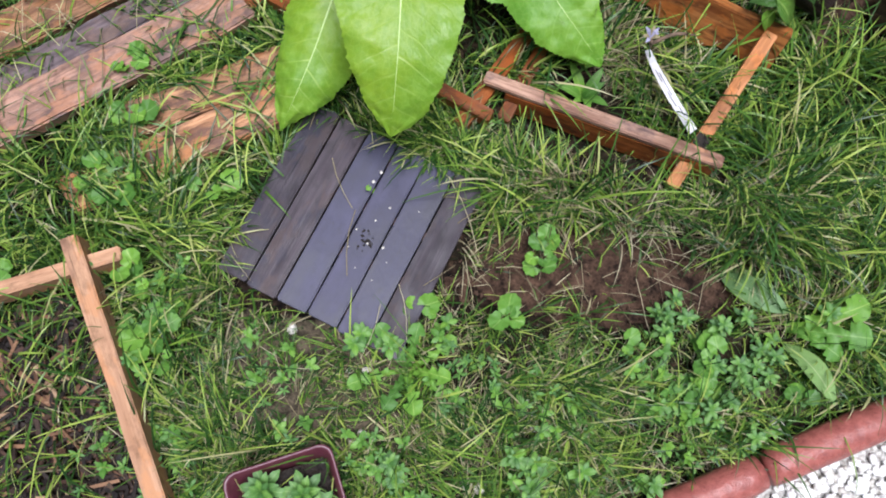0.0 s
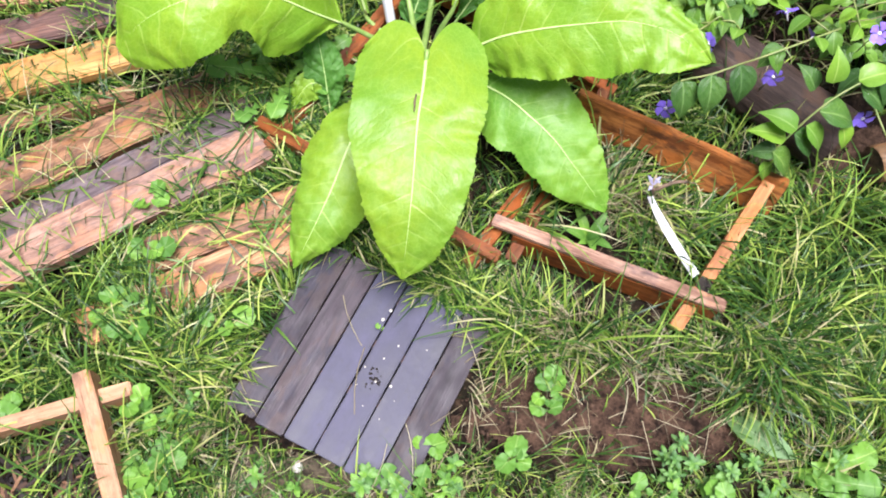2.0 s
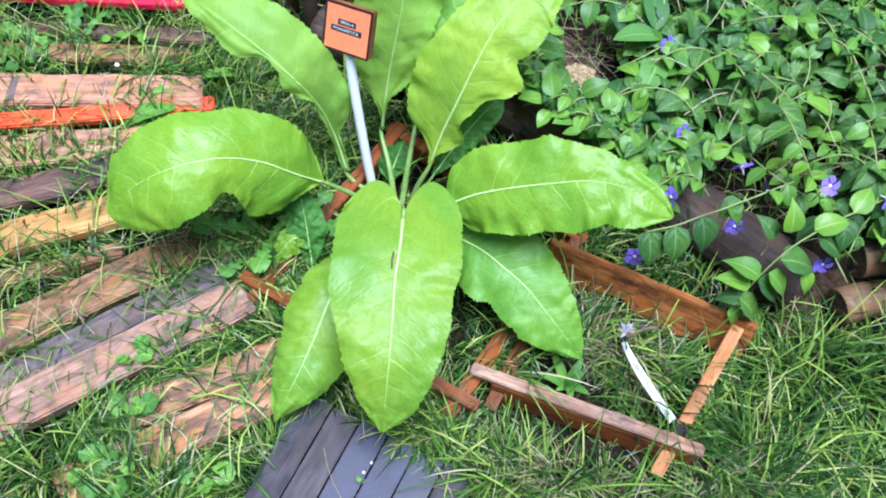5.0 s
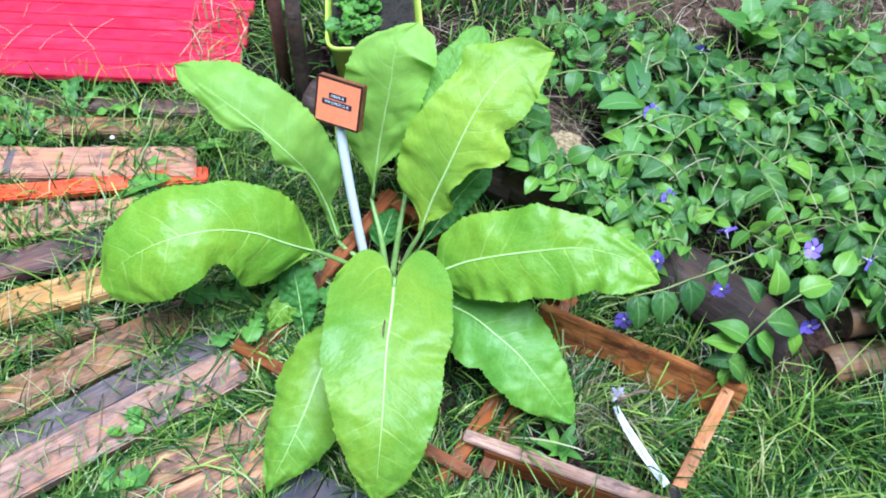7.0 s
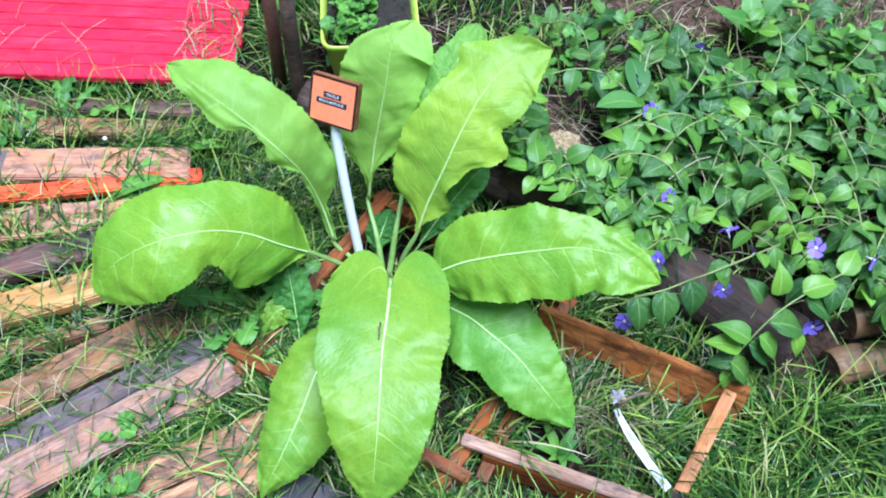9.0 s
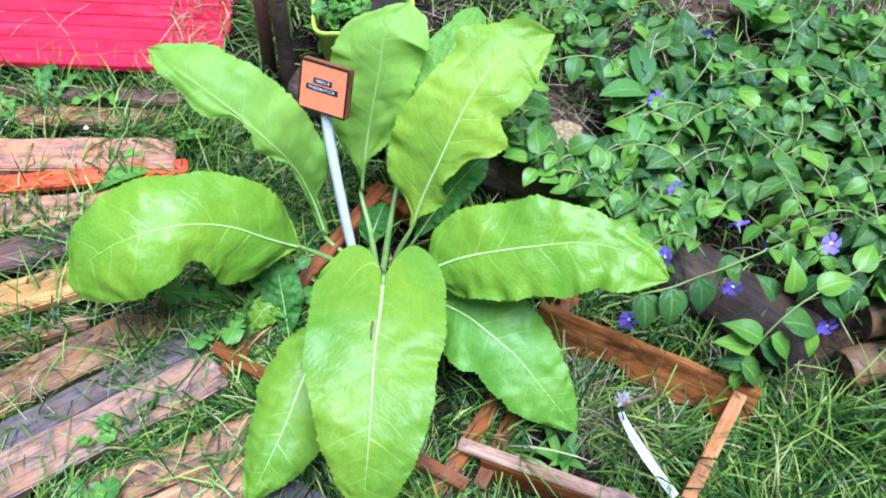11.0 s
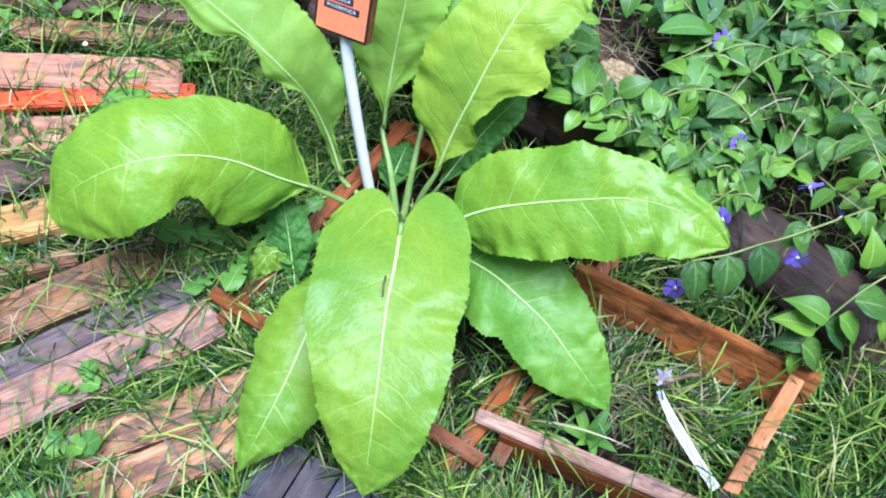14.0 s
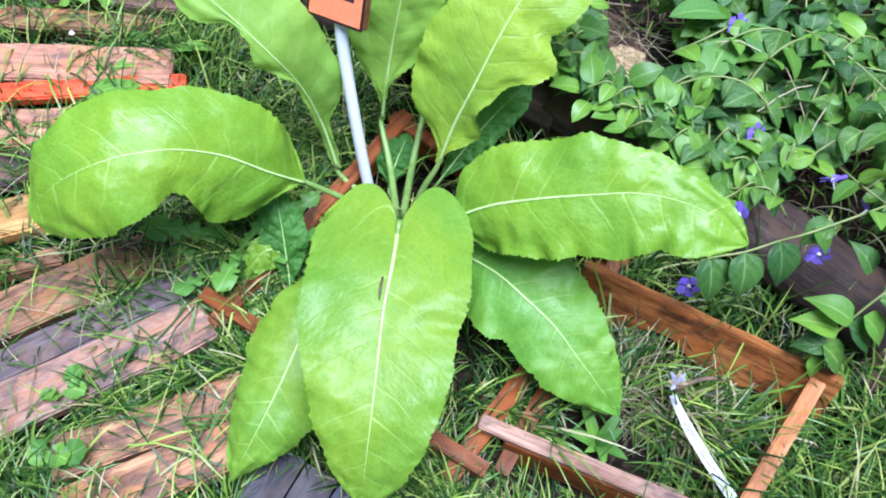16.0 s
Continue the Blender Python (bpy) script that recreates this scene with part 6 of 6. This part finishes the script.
def sward(count, seed, box, lengths, width, mat, name, text, flop=1.0, pick=None):
    g = np.random.default_rng(seed)
    roots, size, lead = [], [], []
    tries = 0
    while len(roots) < count and tries < count * 6:
        tries += 1
        x, y = g.uniform(box[0], box[1]), g.uniform(box[2], box[3])
        d, l = cover(x, y)
        if pick is not None:
            d *= pick(x, y)
        tuft = 0.45 + 1.2 * noise.noise(Vector((x * 24, y * 24, seed))) + 0.4 * noise.noise(Vector((x * 7, y * 7, 5)))
        if g.random() >= d * min(max(tuft, 0.05), 1.0):
            continue
        way = 2 * math.pi * 1.2 * noise.noise(Vector((x * 5, y * 5, 8.0)))
        for k in range(int(g.integers(2, 8))):
            a, r = g.uniform(0, 2 * math.pi), abs(g.normal(0, 0.006))
            px, py = x + r * math.cos(a), y + r * math.sin(a)
            if k and cover(px, py)[0] <= 0.0:
                continue
            roots.append((px, py, land(px, py) - 0.006))
            size.append(l)
            lead.append(math.atan2(math.sin(a) + 0.9 * math.sin(way), math.cos(a) + 0.9 * math.cos(way)))
    n = len(roots)
    r = np.array(roots)
    L = g.uniform(*lengths, n) * np.array(size) * (0.75 + 0.5 * g.random(n))
    az = np.array(lead) + g.normal(0, 0.55, n)
    lean = g.uniform(0.05, 0.60, n)
    bend = g.uniform(0.3, 1.5, n) * flop
    lv = np.array([0.0, 0.22, 0.44, 0.64, 0.83, 1.0])
    wv = np.array([0.75, 1.0, 0.95, 0.78, 0.5, 0.0])
    ca, sa = np.cos(az), np.sin(az)
    P = [r]
    for k in range(1, 6):
        ang = lean + bend * ((lv[k] + lv[k - 1]) / 2) ** 1.3 * 1.25
        step = L * (lv[k] - lv[k - 1])
        dz = np.cos(ang) * step
        dh = np.sin(ang) * step
        P.append(P[-1] + np.stack([ca * dh, sa * dh, dz], 1))
    for p in P[1:]:
        low = r[:, 2] + 0.010
        p[:, 2] = np.maximum(p[:, 2], low)
    w = g.uniform(*width, n) * np.minimum(1.0, 0.25 + 0.8 * np.array(size))
    tw = g.normal(0, 0.35, n)
    sx_, sy_ = -np.sin(az + tw), np.cos(az + tw)
    verts = np.zeros((n, 11, 3))
    for k in range(5):
        o = np.stack([sx_ * w * wv[k], sy_ * w * wv[k], 0.15 * w], 1)
        verts[:, 2 * k], verts[:, 2 * k + 1] = P[k] - o, P[k] + o
    verts[:, 10] = P[5]
    b = np.arange(n)[:, None] * 11
    q = np.concatenate([b + np.array([2 * k, 2 * k + 1, 2 * k + 3, 2 * k + 2]) for k in range(4)])
    t = b + np.array([8, 9, 10])
    faces = q.tolist() + t.tolist()
    me = bpy.data.meshes.new(name)
    me.from_pydata(verts.reshape(-1, 3).tolist(), [], faces)
    me.polygons.foreach_set("use_smooth", [True] * len(me.polygons))
    me.materials.append(mat)
    return tagged(new(name, me), text, "grass", kind="stuff")


sward(25000, 1, (-1.15, 1.45, -0.1, 2.35), (0.045, 0.120), (0.0010, 0.0024), M_GRASS, "grass", "wet green lawn grass with long bent blades", 1.0)
sward(12000, 2, (-0.62, 0.95, 0.08, 1.25), (0.03, 0.075), (0.0008, 0.0019), M_GRASS, "short_grass", "short green grass round the bed frames", 0.9)
# short dark layer added to look like shade in the lawn's gaps
sward(9000, 21, (-0.62, 0.98, 0.08, 1.30), (0.014, 0.034), (0.0012, 0.0024), M_UNDER_SHADE, "wet_thatch", "low dark blades painted as shade under the lawn blades", 1.5)
sward(1500, 9, (0.15, 0.80, 0.55, 0.80), (0.04, 0.10), (0.0006, 0.0011), M_DRY, "brown_thatch", "brown thatch of dead grass beside the bare soil", 1.8)
sward(3600, 10, (-0.30, 0.62, 0.15, 0.62), (0.04, 0.10), (0.0005, 0.0009), M_DRY, "brown_thatch", "brown thatch of dead grass over thin lawn", 1.8)
sward(2400, 3, (-1.10, 1.40, -0.05, 2.30), (0.05, 0.12), (0.0007, 0.0013), M_DRY, "dry_grass", "dry straw-coloured grass lying in the lawn", 1.7)
sward(2000, 4, (-0.60, 0.95, 0.10, 1.45), (0.12, 0.20), (0.0010, 0.0019), M_GRASS, "long_grass", "long arching blades of grass", 1.15, lambda x, y: 0.0 if math.hypot(x + 0.02, y - 0.98) < 0.34 else 1.0)
sward(9000, 6, (-0.45, 0.90, 0.08, 0.85), (0.04, 0.10), (0.0005, 0.0011), M_GRASS, "fine_grass", "fine thin grass over bare soil", 1.2)
sward(2600, 12, (-0.36, -0.13, 0.80, 1.30), (0.06, 0.13), (0.0011, 0.0023), M_GRASS, "frame_grass", "tall grass between plank ends and the bed frame", 1.2)
sward(1500, 13, (0.08, 0.32, 0.76, 0.95), (0.04, 0.09), (0.0010, 0.0020), M_GRASS, "frame_grass", "grass round the crossed ends of the bed frames", 1.1)
sward(420, 14, (0.33, 0.50, 0.92, 1.06), (0.05, 0.12), (0.0005, 0.0010), M_DRY, "brown_thatch", "tangle of dry stalks round the broken stalk", 1.6)
sward(1100, 15, (0.15, 0.98, 0.64, 1.05), (0.10, 0.17), (0.0013, 0.0024), M_GRASS, "long_grass", "long bright blades of grass round the bed frame", 1.2, lambda x, y: 0.0 if 0.15 < x < 0.60 and -0.20 < y - (0.9315 - 0.2026 * x) < 0.01 else 1.0)
sward(500, 11, (-0.36, -0.24, 1.50, 1.85), (0.10, 0.20), (0.0010, 0.0020), M_GRASS, "edge_grass", "long grass leaning over the end of the red panel", 1.3)
sward(1500, 7, (-1.05, -0.30, 1.40, 1.56), (0.06, 0.13), (0.0010, 0.0020), M_GRASS, "edge_grass", "grass standing along the red panel", 0.7)
sward(6600, 5, (-1.05, -0.10, 0.55, 1.56), (0.06, 0.14), (0.0011, 0.0024), M_GRASS, "path_grass", "long grass growing from the gaps between planks", 1.3)


def straw(count, seed, corner, u, v, z, text, mat=None, name="loose_straw", wide=1.0, hump=0.010):
    """Loose dry stalks lying on a flat thing."""
    g = random.Random(seed)
    vs, fs = [], []
    for k in range(count):
        p = Vector(corner) + Vector(u) * g.random() + Vector(v) * g.random()
        a, L, w = g.uniform(0, 6.28), g.uniform(0.03, 0.12), wide * g.uniform(0.0004, 0.0007)
        d, s = Vector((math.cos(a), math.sin(a), 0)), Vector((-math.sin(a), math.cos(a), 0))
        bow = g.uniform(-0.25, 0.25)
        b = len(vs)
        for i in range(4):
            q = p + d * L * i / 3 + s * bow * L * (i / 3) ** 2
            q.z = z + 0.001 + hump * math.sin(math.pi * i / 3) * g.random()
            vs += [q - s * w, q + s * w]
        fs += [(b + 2 * i, b + 2 * i + 1, b + 2 * i + 3, b + 2 * i + 2) for i in range(3)]
    tagged(new(name, mesh_of(name, vs, fs, mat or M_DRY)), text, "straw" if mat is None else "grass", kind="stuff")


straw(20, 1, (-0.95, 1.535, 0), (0.58, 0.07, 0), (-0.03, 0.24, 0), 0.042, "dry straw stalks lying on the red panel")
straw(34, 4, (-0.52, 1.60, 0), (0.15, 0.02, 0), (-0.03, 0.22, 0), 0.042, "tangle of dry stalks on the end of the red panel", None, "loose_straw", 1.3, 0.03)
straw(40, 5, (-0.50, 1.56, 0), (0.15, 0.02, 0), (-0.03, 0.24, 0), 0.042, "grass lying over the end of the red panel", M_GRASS, "lying_grass", 1.8, 0.03)
straw(60, 2, (-0.72, 0.60, 0), (0.50, 0.40, 0), (-0.20, 0.26, 0), 0.036, "dry straw stalks lying on the planks")
for k, (a, b, w, z, mat, text) in enumerate(PLANKS):
    d = Vector((b[0] - a[0], b[1] - a[1], 0))
    e = Vector((-d.y, d.x, 0)).normalized() * w
    straw((12, 16, 10, 18, 32, 16, 10, 20, 4, 30, 45, 14)[k], 100 + k, Vector((*a, 0)) + 0.10 * d - e * 0.6, d * 0.9, e * 1.2, z + 0.002, "long blades of grass lying across a path plank", M_GRASS, "lying_grass", 1.25, 0.022)
straw(36, 6, (0.20, 0.555, 0), (0.44, 0.06, 0), (-0.01, 0.11, 0), -0.016, "dead stalks and roots lying on bare soil", None, "loose_straw", 0.8, 0.010)
for k, (a, b, w, z, mat, text) in enumerate(PLANKS[:8]):
    d = Vector((b[0] - a[0], b[1] - a[1], 0)).normalized()
    e = Vector((-d.y, d.x, 0)) * w
    straw(22, 200 + k, Vector((*b, 0)) - 0.11 * d - e * 0.7, d * 0.15, e * 1.4, z + 0.002, "blades of grass lying over the end of a plank", M_GRASS, "lying_grass", 2.2, 0.030)
straw(8, 3, (-0.09, 0.53, 0), (0.24, -0.05, 0), (0.08, 0.24, 0), 0.024, "thin dry stalks lying on the deck tile")


straw(46, 31, (0.255, 1.475, 0), (0.11, 0.0, 0), (0.0, 0.09, 0), 0.118, "dry straw tangle behind the pale clod", None, "loose_straw", 0.9, 0.020)
straw(60, 32, (0.50, 1.25, 0), (0.70, 0.0, 0), (-0.05, 0.45, 0), 0.205, "pale dead stalks lying over the periwinkle", None, "loose_straw", 1.5, 0.020)
straw(260, 33, (-0.05, 1.72, 0), (1.35, 0.0, 0), (0.0, 0.50, 0), 0.098, "dead stalks littering the back of the bed", None, "loose_straw", 1.1, 0.020)
sward(48000, 8, (-3.4, 3.6, -2.2, 4.6), (0.06, 0.15), (0.003, 0.006), M_GRASS, "outer_lawn", "rougher lawn grass round the garden corner", 1.0, lambda x, y: 0.0 if -1.1 < x < 1.4 and -0.1 < y < 2.3 else 1.0)

# chips and twigs on the far part of the bed
ln = Nodes("bark_litter")
lg = ln.t.nodes.new("ShaderNodeNewGeometry")
M_LITTER = ln.done(ln.ramp(lg.outputs["Random Per Island"], [(0, (0.012, 0.007, 0.005)), (0.35, (0.085, 0.048, 0.036)), (0.8, (0.21, 0.13, 0.098)), (1, (0.44, 0.33, 0.26))]), 0.8, ln.bump(ln.noise(ln.coords("Object"), 300.0, 4), 0.6, 0.002), 0.2)
g = random.Random(91)
vs, fs = [], []
for k in range(4200):
    x, y = g.uniform(-0.28, 1.40), 1.20 + 1.10 * g.random() ** 0.7
    if y < edge_y(x) + 0.04:
        continue
    L, W = g.uniform(0.008, 0.05), g.uniform(0.0015, 0.005)
    m = pose(x, y, land(x, y) + g.uniform(0.002, 0.010), g.uniform(-20, 20), g.uniform(-12, 12), g.uniform(0, 360))
    b = len(vs)
    for sx_, sy_, sz_ in ((-1, -1, 0), (1, -0.6, 0), (1, 0.6, 0), (-1, 1, 0), (-1, -0.7, 1), (0.9, -0.4, 1), (0.9, 0.4, 1), (-1, 0.7, 1)):
        vs.append(m @ Vector((sx_ * L / 2, sy_ * W / 2, sz_ * W * 0.6)))
    fs += [tuple(b + i for i in f) for f in ((0, 3, 2, 1), (4, 5, 6, 7), (0, 1, 5, 4), (1, 2, 6, 5), (2, 3, 7, 6), (3, 0, 4, 7))]
tagged(new("wood_litter", mesh_of("wood_litter", vs, fs, M_LITTER, smooth=False)), "scattered bark chips and twigs on dark soil", "litter", kind="stuff")

# crumbs and clods on the bare trodden patch
g = random.Random(92)
vs, fs = [], []
for k in range(1500):
    x, y = g.uniform(0.10, 0.72), g.uniform(0.48, 0.74)
    if soil_patch(x, y) < 0.05:
        continue
    r = g.choice((0.0012, 0.0015, 0.002, 0.003, 0.005))
    m = pose(x, y, land(x, y) + 0.006 + 0.25 * r, g.uniform(0, 360), g.uniform(0, 360), g.uniform(0, 360))
    b = len(vs)
    for q in ((1, 0, 0), (-1, 0, 0), (0, 1, 0), (0, -1, 0), (0, 0, 1), (0, 0, -1)):
        vs.append(m @ (Vector(q) * r * g.uniform(0.6, 1.2)))
    fs += [tuple(b + i for i in f) for f in ((0, 2, 4), (2, 1, 4), (1, 3, 4), (3, 0, 4), (2, 0, 5), (1, 2, 5), (3, 1, 5), (0, 3, 5))]
tagged(new("soil_crumbs", mesh_of("soil_crumbs", vs, fs, M_CRUMB)), "crumbly reddish-brown soil on a bare patch", "soil", kind="stuff")
